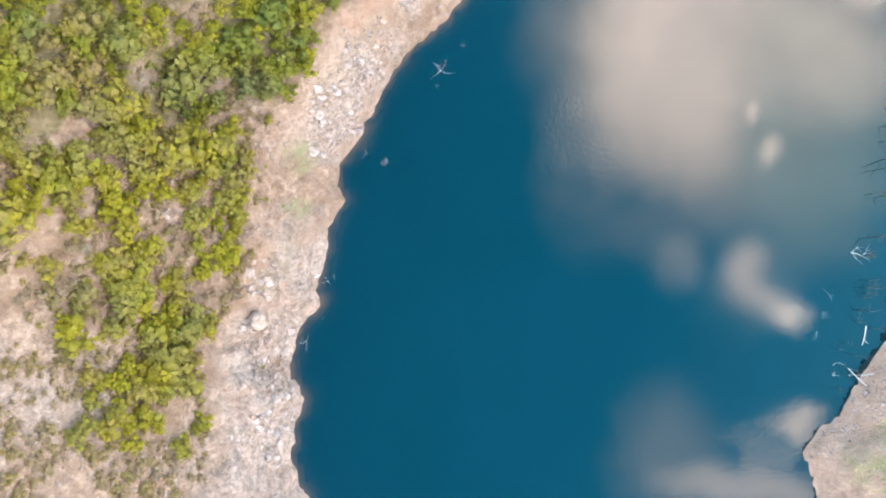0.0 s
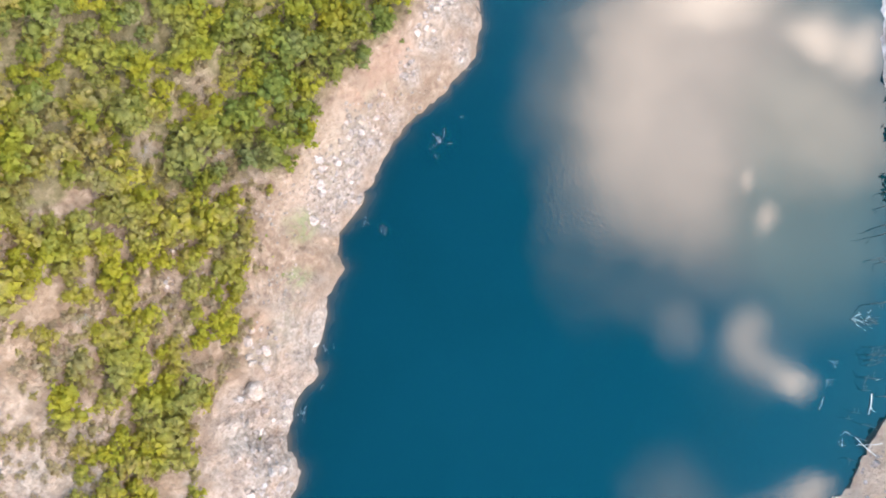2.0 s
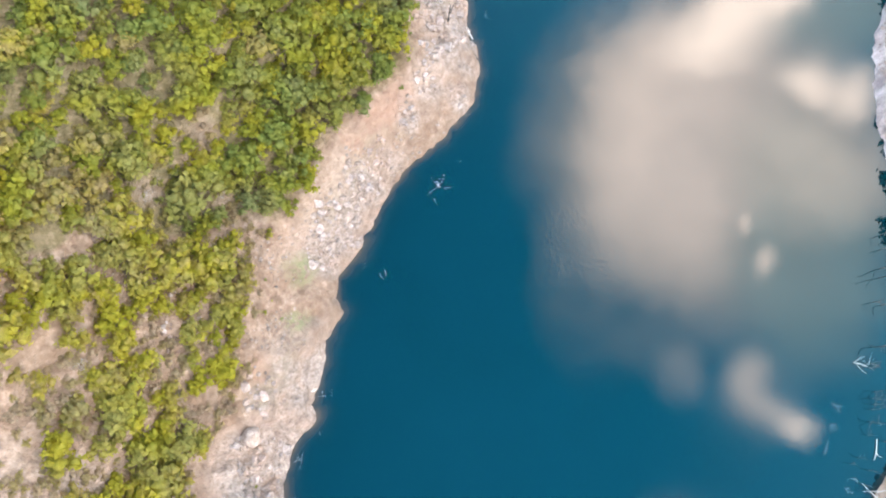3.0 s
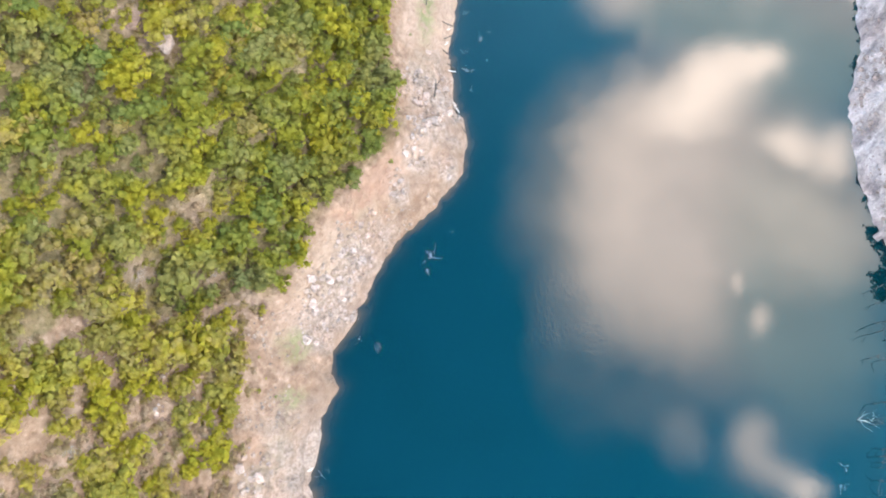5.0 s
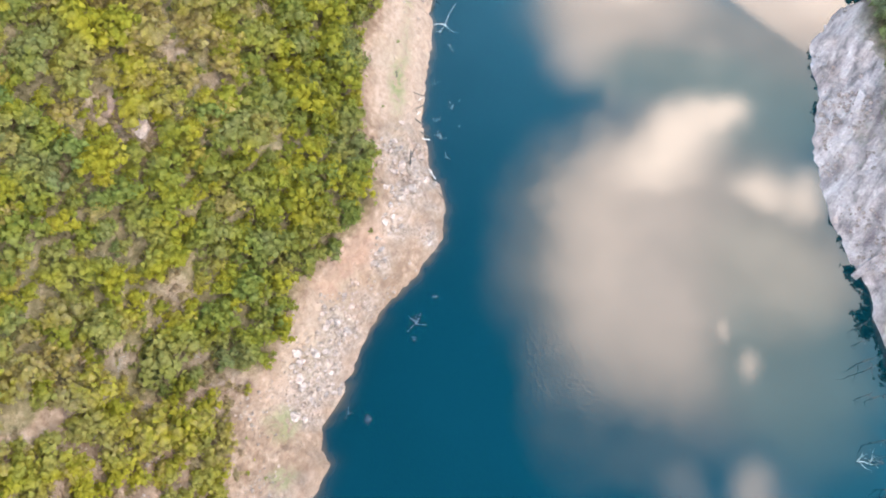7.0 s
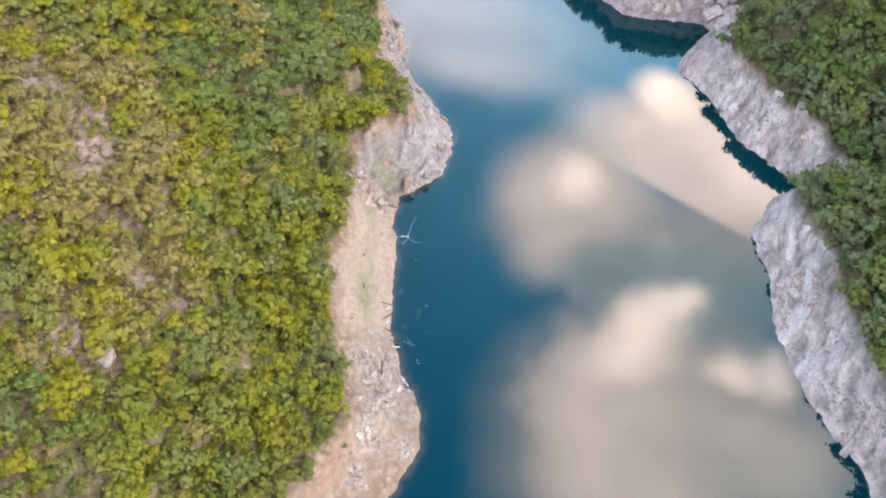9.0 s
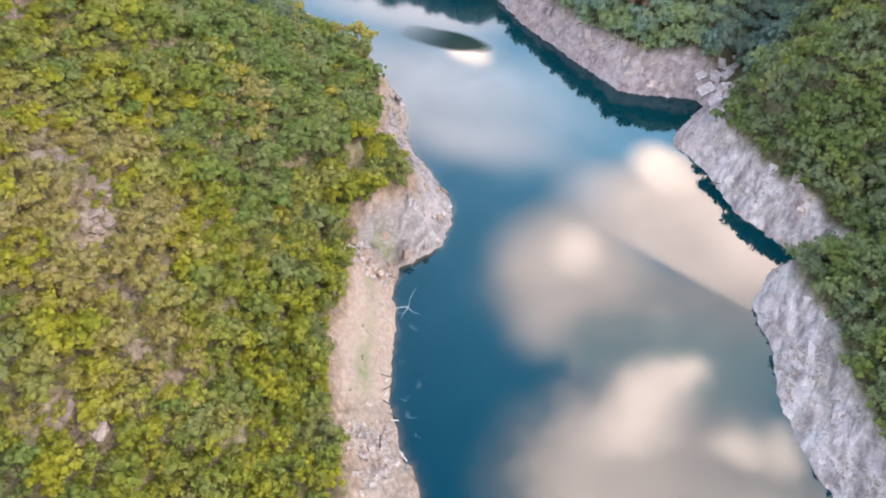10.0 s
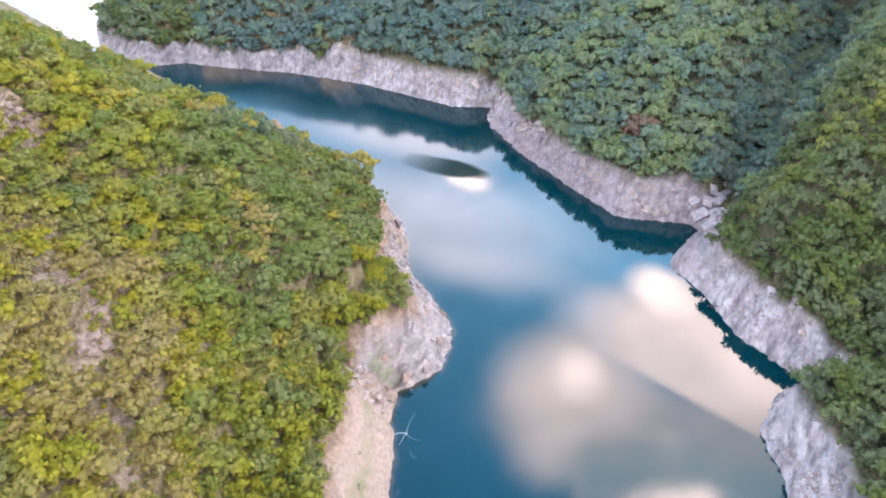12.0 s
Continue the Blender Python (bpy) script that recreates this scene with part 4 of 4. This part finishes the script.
        bm = bmesh.new()
        limb(bm, [(0, 0, -.3), (.03, 0, .3), (-.02, .04, .7), (0, 0, 1.0)], [.08, .065, .05, .02])
        limb(bm, [(0, 0, .4), (.2, .1, .6), (.4, .2, .75)], [.04, .03, .012], 5)
        limb(bm, [(0, 0, .5), (-.18, .16, .7), (-.3, .3, .85)], [.04, .03, .012], 5)
        part("trunk", bm, BARK, root)
        made.append(root)
    for n, (px, py, pz, pr) in enumerate(edge):
        m = pose(px, py, pz, 0, 0, rng.uniform(0, 360)) @ Matrix.Diagonal((pr, pr, pr * rng.uniform(.85, 1.2), 1))
        ob = made[n] if n < 6 else copy_thing(made[n % 6], m)
        ob.matrix_basis = m


def dot_shrubs():
    rng = np.random.RandomState(31)
    v, f, s = make_crown(rng, 4, 60, .2)
    first = None
    for x, y, r in ((-25.4, 13.7, .5), (-23.5, 12.7, .4), (-25.0, 18.6, .35), (-1.8, 47.8, .6), (-.3, 51, .55), (.4, 56, .4), (4.2, 72, .4), (9.5, 86, .5), (-24.5, 15.5, .25), (-30, -12, .4)):
        m = pose(x, y, float(relief([x], [y])[0][0]), 0, 0, rng.uniform(0, 360)) @ Matrix.Diagonal((r, r, r, 1))
        if first is None:
            first = new("shrub")
            tagged(first, "small olive shrub growing on the bare bank", "shrub", "shrubs on the bank")
            bulk("crown", v, f, LEAVES_EACH, s).parent = first
            bm = bmesh.new()
            limb(bm, [(0, 0, -.3), (.03, 0, .2), (0, .03, .7)], [.06, .05, .02], 5)
            part("stem", bm, BARK, first)
            first.matrix_basis = m
        else:
            copy_thing(first, m).matrix_basis = m


# ---- stones ----
def stone_mesh(rng, blocky, material=STONE):
    bm = bmesh.new()
    if blocky:
        bmesh.ops.create_cube(bm, size=1.5)
        bmesh.ops.bevel(bm, geom=bm.edges[:], offset=0.22, segments=1, affect="EDGES")
    else:
        bmesh.ops.create_icosphere(bm, subdivisions=1, radius=1)
    for v in bm.verts:
        v.co = Vector((v.co.x * rng.uniform(.75, 1.25), v.co.y * rng.uniform(.75, 1.25), v.co.z * rng.uniform(.5, .85)))
    bmesh.ops.triangulate(bm, faces=bm.faces)
    me = bpy.data.meshes.new("stone")
    bm.to_mesh(me)
    bm.free()
    me.materials.append(material)
    return me


def lay_stones(land):
    rng = np.random.RandomState(11)
    shapes = [stone_mesh(rng, i % 2 == 0, WHITE_ROCK) for i in range(10)]
    greys = [stone_mesh(rng, i % 3 > 0, OUTCROP) for i in range(6)]
    blues = [stone_mesh(rng, i % 3 > 0, SLAB) for i in range(5)]
    mixed = shapes[:2] + greys

    def stone(x, y, size, parent=None, name="stone", sink=.25, forms=shapes):
        ob = new(name, forms[rng.randint(len(forms))])
        z = float(relief([x], [y])[0][0])
        ob.matrix_basis = pose(x, y, z + size * .5 - size * sink, rng.uniform(-22, 22), rng.uniform(-22, 22), rng.uniform(0, 360)) @ Matrix.Diagonal(
            (size * rng.uniform(.8, 1.3), size * rng.uniform(.7, 1.1), size * rng.uniform(.6, 1), 1))
        ob.parent = parent
        return ob

    plates = []
    for k in range(6):
        bm = bmesh.new()
        bmesh.ops.create_cube(bm, size=1.6)
        bmesh.ops.bevel(bm, geom=bm.edges[:], offset=0.12, segments=1, affect="EDGES")
        for v in bm.verts:
            v.co = Vector((v.co.x * rng.uniform(.6, 1.3), v.co.y * rng.uniform(.6, 1.3), v.co.z * rng.uniform(.28, .46)))
        bmesh.ops.triangulate(bm, faces=bm.faces)
        me = bpy.data.meshes.new("slab")
        bm.to_mesh(me)
        bm.free()
        me.materials.append(SLAB if k < 4 else OUTCROP)
        plates.append(me)

    def slab(x, y, size, forms):
        """A plate of bedrock lying on the slope."""
        h = relief(np.array([x - 2, x + 2, x, x, x]), np.array([y, y, y - 2, y + 2, y]))[0]
        normal = Vector((float(h[0] - h[1]) / 4, float(h[2] - h[3]) / 4, 1)).normalized()
        normal = (normal + Vector((rng.uniform(-.2, .2), rng.uniform(-.2, .2), 0))).normalized()
        ob = new("slab", forms[rng.randint(len(forms))])
        turn = normal.to_track_quat("Z", "Y").to_matrix().to_4x4() @ Matrix.Rotation(rng.choice([.5, .75, 2.2]) + rng.uniform(-.3, .3), 4, "Z")
        ob.matrix_basis = Matrix.Translation((x, y, float(h[4]) - .14 * size)) @ turn @ Matrix.Diagonal((size * rng.uniform(.9, 1.3), size * rng.uniform(.65, 1), size, 1))
        ob.parent = land

    # bedrock plates on the eastern cliff: long tilted beds running down to the water
    beds = []
    for k in range(6):
        bm = bmesh.new()
        bmesh.ops.create_cube(bm, size=2)
        bmesh.ops.bevel(bm, geom=bm.edges[:], offset=0.08, segments=1, affect="EDGES")
        for v in bm.verts:
            v.co = Vector((v.co.x * rng.uniform(.75, 1.2), v.co.y * rng.uniform(.7, 1.2), v.co.z * rng.uniform(.75, 1.1)))
        bmesh.ops.triangulate(bm, faces=bm.faces)
        me = bpy.data.meshes.new("slab")
        bm.to_mesh(me)
        bm.free()
        me.materials.append(GROUND)
        for key in ("pale", "shore"):
            me.attributes.new(key, "FLOAT", "POINT").data.foreach_set("value", np.ones(len(me.vertices), np.float32))
        beds.append(me)

    def bed(x, y, long, broad, thick):
        h = relief(np.array([x - 3, x + 3, x, x, x]), np.array([y, y, y - 3, y + 3, y]))[0]
        gx, gy = float(h[1] - h[0]) / 6, float(h[3] - h[2]) / 6
        a = radians(39.5) + rng.uniform(-.3, .3)
        along = Vector((math.cos(a), math.sin(a), gx * math.cos(a) + gy * math.sin(a))).normalized()
        up = Vector((-gx, -gy, 1)).normalized()
        side = up.cross(along).normalized()
        turn = Matrix((along, side, along.cross(side))).transposed().to_4x4() @ Matrix.Rotation(radians(rng.uniform(6, 26)), 4, "X")
        ob = new("slab", beds[rng.randint(len(beds))])
        ob.matrix_basis = Matrix.Translation((x, y, float(h[4]) - .1 * thick)) @ turn @ Matrix.Diagonal((long, broad, thick, 1))
        ob.parent = land

    x, y = scatter((55, 20), (135, 150), 2.2, rng)
    z, d, past = relief(x, y)
    ok = np.nonzero((d > .8) & (past < -.9) & (x > 45) & (waves(x, y, 8, 85) > -.1))[0]
    for i in rng.permutation(ok)[:70]:
        bed(x[i], y[i], rng.uniform(1.4, 3.2), rng.uniform(.5, 1.1), rng.uniform(.18, .34))
    x, y = scatter((12, 103), (42, 165), 1.9, rng)
    z, d, past = relief(x, y)
    ok = np.nonzero((d > .5) & (past < -.5) & (x < 45) & (np.hypot(x - 19, y - 108) > 2))[0]
    for i in rng.permutation(ok)[:60]:
        slab(x[i], y[i], rng.uniform(.6, 1.3), plates[:5])
    x, y = scatter((40, 148), (135, 290), 2.6, rng)
    z, d, past = relief(x, y)
    ok = np.nonzero((d > .8) & (past < -.8) & (x + .75 * y > 172))[0]
    for i in rng.permutation(ok)[:70]:
        slab(x[i], y[i], rng.uniform(.7, 1.9), plates[:4])
    for px, py, size in ((117.5, 133, 1.8), (113.5, 97.5, 2.4), (111, 103, 2.0)):
        bed(px, py, size * .75, size * .55, .45)
    # heap of white blocks where the sandy stretch ends
    for k in range(95):
        u, w = rng.uniform(0, 1), rng.uniform(-1, 1)
        stone(9.4 + 8.8 * u + 1.7 * w * (.5 + .6 * u), 102.6 - 2.6 * u + 2.2 * w, rng.choice([.25, .4, .6, .85], p=[.3, .35, .25, .1]), land, sink=.2)
    # loose blocks on the drawdown band, in drifts
    x, y = scatter((-40, -36), (42, 132), 1.15, rng)
    z, d, past = relief(x, y)
    ok = np.nonzero((d > .1) & (past < 0) & (x < 45) & (stony(x, y) > .25 + .5 * sandy(x, y)))[0]
    for i in rng.permutation(ok)[:320]:
        stone(x[i], y[i], rng.choice([.22, .34, .48, .7, .95], p=[.3, .32, .22, .12, .04]), land, forms=shapes if y[i] < 68 else mixed)
    x, y = scatter((55, -42), (135, 160), 1.6, rng)
    z, d, past = relief(x, y)
    ok = np.nonzero((d > .3) & (past < 0) & (x > 45) & (waves(x, y, 8, 83) > .1))[0]
    for i in rng.permutation(ok)[:45]:
        stone(x[i], y[i], rng.choice([.4, .6, .8, 1.1], p=[.4, .35, .2, .05]), land, sink=.45, forms=blues)
    # large smooth slabs on the floor of the ravine: x, y, half length, half width, turn
    for px, py, long, wide, turn in ((116.6, 135.5, 3.2, 1.9, 32), (121.6, 139.8, 2.4, 1.4, 30), (118.0, 142.6, 2.3, 1.6, 55), (121.5, 145.6, 2.1, 1.5, 40), (124.7, 148.0, 1.7, 1.3, 50),
                                     (125.8, 146.0, 2.2, 1.3, 35), (129.9, 148.2, 2.2, .9, 40), (133.7, 151.2, 3.0, .7, 42), (116.8, 145.4, 1.5, 1.1, 20)):
        bm = bmesh.new()
        bmesh.ops.create_cube(bm, size=2)
        bmesh.ops.bevel(bm, geom=bm.edges[:], offset=0.09, segments=1, affect="EDGES")
        for v in bm.verts:
            v.co = Vector((v.co.x * rng.uniform(.85, 1.12), v.co.y * rng.uniform(.85, 1.12), v.co.z * rng.uniform(.94, 1.05)))
        h = relief(np.array([px - 4, px + 4, px, px, px]), np.array([py, py, py - 4, py + 4, py]))[0]
        normal = Vector((float(h[0] - h[1]) / 10 + rng.uniform(-.1, .1), float(h[2] - h[3]) / 10 + rng.uniform(-.1, .1), 1)).normalized()
        lie = normal.to_track_quat("Z", "Y").to_matrix().to_4x4() @ Matrix.Rotation(radians(turn), 4, "Z")
        ob = part("slab", bm, SMOOTH, land)
        ob.matrix_basis = Matrix.Translation((px, py, float(h[4]) + .15)) @ lie @ Matrix.Diagonal((long, wide, .7, 1))
    # single landmarks
    bm = bmesh.new()
    bmesh.ops.create_icosphere(bm, subdivisions=3, radius=1)
    for v in bm.verts:
        v.co *= 1 + .1 * math.sin(3.1 * v.co.x + 1) + .08 * math.sin(4.3 * v.co.y + 2.2 * v.co.z) + rng.uniform(-.012, .012)
        v.co = Vector((v.co.x * 1.75, v.co.y * 1.45, v.co.z * 1.25))
    for f in bm.faces:
        f.smooth = True
    ob = part("boulder", bm, STONE)
    ob.matrix_basis = pose(-29.2, -4.4, float(relief([-29.2], [-4.4])[0][0]) + .5, 4, -6, 25)
    tagged(ob, "large smooth pale boulder at the top of the rocky band", "boulder")
    for px, py, size, label in ((-31.2, 61.8, 1.3, "white boulder standing in a forest gap"),
                                (7.0, 70.0, .55, "pale boulder on the sandy bank"), (111.5, 91.5, 1.0, "pale slab of rock below the cliff")):
        tagged(stone(px, py, size, None, "boulder", .15), label, "boulder")
    for k in range(18):
        ob = stone(-37.5 + .03 * k + rng.uniform(-.8, .8), 12.7 - .32 * k, rng.uniform(.2, .5), None, "boulder", forms=mixed)
        tagged(ob, "pale grey stone in a row beside the thicket", "boulder", "stones beside the thicket")
    for cx, cy, n in ((-30.5, 96.5, 16), (-29.3, 103.5, 10), (-31, 92, 5), (-44.5, 146.5, 14), (-41, 143.5, 7), (-46, 167, 7), (-34.8, 65, 8), (-35.5, 109, 5), (-43, 23, 4)):
        for k in range(n):
            ob = stone(cx + rng.uniform(-2, 2), cy + rng.uniform(-2.2, 2.2), rng.uniform(.5, 1.5), None, "boulder", .5, greys)
            tagged(ob, "grey outcrop rock in a forest clearing", "boulder", "outcrop rocks in the forest")
    # rubble too small to tell apart
    bits = []
    for me in shapes:
        v = np.array([p.co[:] for p in me.vertices])
        f = np.array([p.vertices[:] for p in me.polygons])
        if len(f) <= 24:
            bits.append((v, f))
    x, y = scatter((-62, -46), (135, 250), .85, rng)
    z, d, past = relief(x, y)
    drift = waves(x, y, 7, 91) + .7 * waves(x, y, 2.5, 92)
    dry = bare_zone(x, y) & (waves(x, y, 8, 93) > 0)
    rocky = np.where(x < 45, stony(x, y), waves(x, y, 9, 81) + .6 * waves(x, y, 3.5, 82))
    ok = np.nonzero((d > .05) & (((past < .3) & (drift > np.where(rocky > .25, -.5, .35))) | (dry & (drift > .2))) & (rng.uniform(size=x.shape) < .8 - .68 * sandy(x, y)))[0]
    for east, material, label in ((False, STONE, "pale broken rubble on the bare bank"), (True, SLAB, "blue-grey broken rubble on the cliff")):
        verts, faces, count = [], [], 0
        for i in ok[(x[ok] > 45) == east]:
            v, f = bits[rng.randint(len(bits))]
            s = rng.choice([.14, .2, .3, .42], p=[.3, .35, .25, .1]) * (1.5 if rocky[i] > .25 else .9)
            a = rng.uniform(0, 6.283)
            c, q = math.cos(a) * s, math.sin(a) * s
            verts.append(np.stack([v[:, 0] * c - v[:, 1] * q + x[i], v[:, 0] * q + v[:, 1] * c + y[i], v[:, 2] * s + z[i] + s * .2], 1))
            faces.append(f + count)
            count += len(v)
        tagged(bulk("rubble", np.concatenate(verts), np.concatenate(faces), material, np.zeros(sum(map(len, faces)), bool)), label, "rubble", kind="stuff")


# ---- drowned and dead trees ----
def dead_tree(rng, x, y, size, material, label, arms, rise, base=None, stout=1.0, lean=0.1):
    """A bare trunk with so many arms, each curved and forked; rise: how steeply the arms climb."""
    root = new("dead_tree")
    z = float(relief([x], [y])[0][0]) if base is None else base
    root.matrix_basis = pose(x, y, z, 0, 0, rng.uniform(0, 360))
    tagged(root, label, "dead tree", "dead trees")
    tall = size * (1.0 if rise > .8 else .5 if rise > .3 else .3)
    tip = Vector((rng.uniform(-lean, lean), rng.uniform(-lean, lean), 1)) * tall
    mid = tip * .5 + Vector((rng.uniform(-.04, .04), rng.uniform(-.04, .04), 0)) * size
    thick = stout * (.014 + .007 * size)
    bm = bmesh.new()
    limb(bm, [(0, 0, -.5), mid * .4, mid, tip], [thick, .9 * thick, .7 * thick, .3 * thick])
    part("trunk", bm, material, root)
    for k in range(arms):
        a = rng.normal(0, .75) if rise > .3 else rng.normal(0, .5) + rng.choice([0, 1.9, -1.9, 3.1], p=[.55, .17, .17, .11])
        p = tip * rng.uniform(.15, .8)
        reach = size * rng.uniform(.55, 1.05) * (.4 if rise > .8 else 1)
        out = Vector((math.cos(a), math.sin(a), rise * rng.uniform(.5, 1.2))) * reach
        bend = out * .5 + Vector((-math.sin(a), math.cos(a), .5)) * reach * rng.uniform(-.16, .16)
        bm = bmesh.new()
        limb(bm, [p, p + bend, p + out], [.62 * thick, .45 * thick, .2 * thick], 5)
        for q in range(rng.randint(1, 3) if rise > .3 else rng.randint(0, 2)):
            turn = a + rng.choice([-1, 1]) * rng.uniform(.4, .9)
            start = p + bend.lerp(out, .5 * q)
            twig = Vector((math.cos(turn), math.sin(turn), rise * rng.uniform(.3, 1))) * reach * rng.uniform(.25, .45)
            limb(bm, [start, start + twig], [.32 * thick, .15 * thick], 4)
        part("branch", bm, material, root)
    return root


PALE_SNAGS = [(2.7, 33.6, 1.9), (1.7, 31.5, 1.0), (6.4, 37.7, .8), (-10.9, 21.3, 1.0), (-7.4, 19.4, 1.1), (-8.4, 19.0, .7), (-11.6, 24.4, .9), (-23.2, -9.0, 1.5),
              (-19.0, .7, 1.0), (-17.7, 1.0, .6), (-20.2, -5.0, .6), (9.1, 45.8, .8), (14.1, 67.9, 1.4), (17.7, 74.6, 1.3), (13.8, 71.8, 1.0), (14.0, 64.1, 1.1),
              (17.8, 70.1, .6), (19.2, 75.9, .7), (20.0, 93.1, 3.6), (19.8, 87.5, 1.2), (15.0, 80.2, 1.0), (23.9, 104.2, .8)]
EAST_PALE_SNAGS = [(67.1, -2.5, 2.3), (69.2, -3.0, 1.6), (61.4, -11.9, 1.4), (60.1, -15.2, 1.1), (62.1, -22.3, 1.2), (63.1, -20.3, .9), (62.9, -9.2, 1.2), (69.8, -12.6, 1.1)]
DARK_SNAGS = [(70.6, -.4, 3.4), (69.8, -3.0, 3.0), (69.5, -3.6, 2.6), (69.6, -7.5, 3.4), (69.0, -8.5, 4.0), (69.0, -9.4, 3.2), (68.4, -10.2, 2.6), (67.7, -12.0, 3.6),
              (67.0, -14.1, 2.4), (69.4, -15.3, 3.2), (64.8, -17.3, 2.2), (66.0, -19.4, 3.0), (64.9, -21.4, 2.8), (62.8, -24.4, 2.4), (63.4, -18.2, 2.0),
              (75.9, 17.9, 3.0), (75.4, 15.5, 2.8), (74.6, 12.3, 4.0), (74.3, 10.8, 4.0), (71.9, 6.8, 2.6), (73.6, 6.2, 3.0), (71.6, -.4, 3.2)]
# fallen trunks, foot and tip: x, y, x, y
FALLEN = [(66.7, -24.5, 64.4, -21.2), (67.7, -22.3, 65.6, -22.5), (71.2, -17.6, 68.2, -21.2), (68.3, -14.8, 67.1, -17.9)]


def stand_snags():
    rng = np.random.RandomState(23)
    for x, y, size in PALE_SNAGS + EAST_PALE_SNAGS:
        dead_tree(rng, x, y, size * 1.3, BLEACHED, "bleached white dead tree standing in the water", rng.randint(4, 7) if size > 1.2 else 3, .28, base=-.1, stout=.62 if size < 2 else 1.1)
    for x, y, size in DARK_SNAGS:
        dead_tree(rng, x, y, size * 1.2, DRIED, "dark bare dead trunk standing in the shallows", rng.randint(1, 4), .9, base=-.15, stout=1.5)
    for x, y, size in ((7.0, 61.2, 4.2), (7.9, 79.1, 2.8)):
        dead_tree(rng, x, y, size, DRIED, "dark bare dead tree on the pale bank", 3, .9, stout=3.4, lean=.25)
    for x, y, size in ((-46.4, 8.3, 2.2), (-38.5, 30.8, 2.4), (-29.4, 30.5, 1.6)):
        dead_tree(rng, x, y, size, GREY_WOOD, "grey leafless bush on dry ground", 20, .5, stout=.7)
    dead_tree(rng, 101.7, 110.3, 2.4, DRIED, "dark leafless bush overhanging the water below the cliff", 16, .5, stout=2.5)
    for ax, ay, bx, by in FALLEN:
        h = np.maximum(relief([ax, bx], [ay, by])[0], 0)
        ob = new("fallen_trunk")
        ob.matrix_basis = Matrix.Translation((ax, ay, float(h[0]) + .1))
        tagged(ob, "bleached fallen trunk lying across the water's edge", "log", "fallen trunks")
        tip = Vector((bx - ax, by - ay, float(h[1] - h[0]) + .25))
        side = Vector((-tip.y, tip.x, .4)).normalized()
        bm = bmesh.new()
        limb(bm, [(0, 0, 0), tip * .5 + side * .12, tip], [.085, .065, .03])
        part("trunk", bm, BLEACHED, ob)
        bm = bmesh.new()
        limb(bm, [tip * .6, tip * .75 + side * .5, tip * .8 + side * 1.0], [.05, .04, .015], 5)
        part("branch", bm, BLEACHED, ob)
    for x, y, turn, size in ((11.4, 77.0, 150, 1.8), (11.3, 74.5, 200, 1.4), (10.7, 71.7, 130, 1.5), (11.2, 69.8, 140, 1.6), (11.2, 68.4, 165, 1.2), (11.9, 76.2, 20, 1.0), (11.2, 73.6, 40, .9), (11.4, 61.0, 110, 1.2), (12.0, 56.0, 120, 1.3), (19.4, 101.5, 130, 2.2), (-20.3, 1.5, 20, 1.0)):
        wood = BLEACHED if size < 1.3 else DRIED
        ob = new("driftwood_log")
        ob.matrix_basis = pose(x - .5, y, max(float(relief([x - .5], [y])[0][0]), 0) + .18, 0, rng.uniform(-8, 8), turn)
        tagged(ob, "weathered driftwood log stranded at the waterline", "log", "driftwood logs")
        bm = bmesh.new()
        limb(bm, [(-size, 0, 0), (-.3 * size, .05, .04), (.4 * size, -.04, .05), (size, .05, .1)], [.12, .11, .09, .04])
        part("trunk", bm, wood, ob)
        bm = bmesh.new()
        limb(bm, [(.2 * size, 0, .05), (.5 * size, .3, .25), (.6 * size, .55, .3)], [.05, .04, .015], 5)
        part("branch", bm, wood, ob)


land = make_land()
make_lake()
plant()
dot_shrubs()
stand_snags()
lay_stones(land)
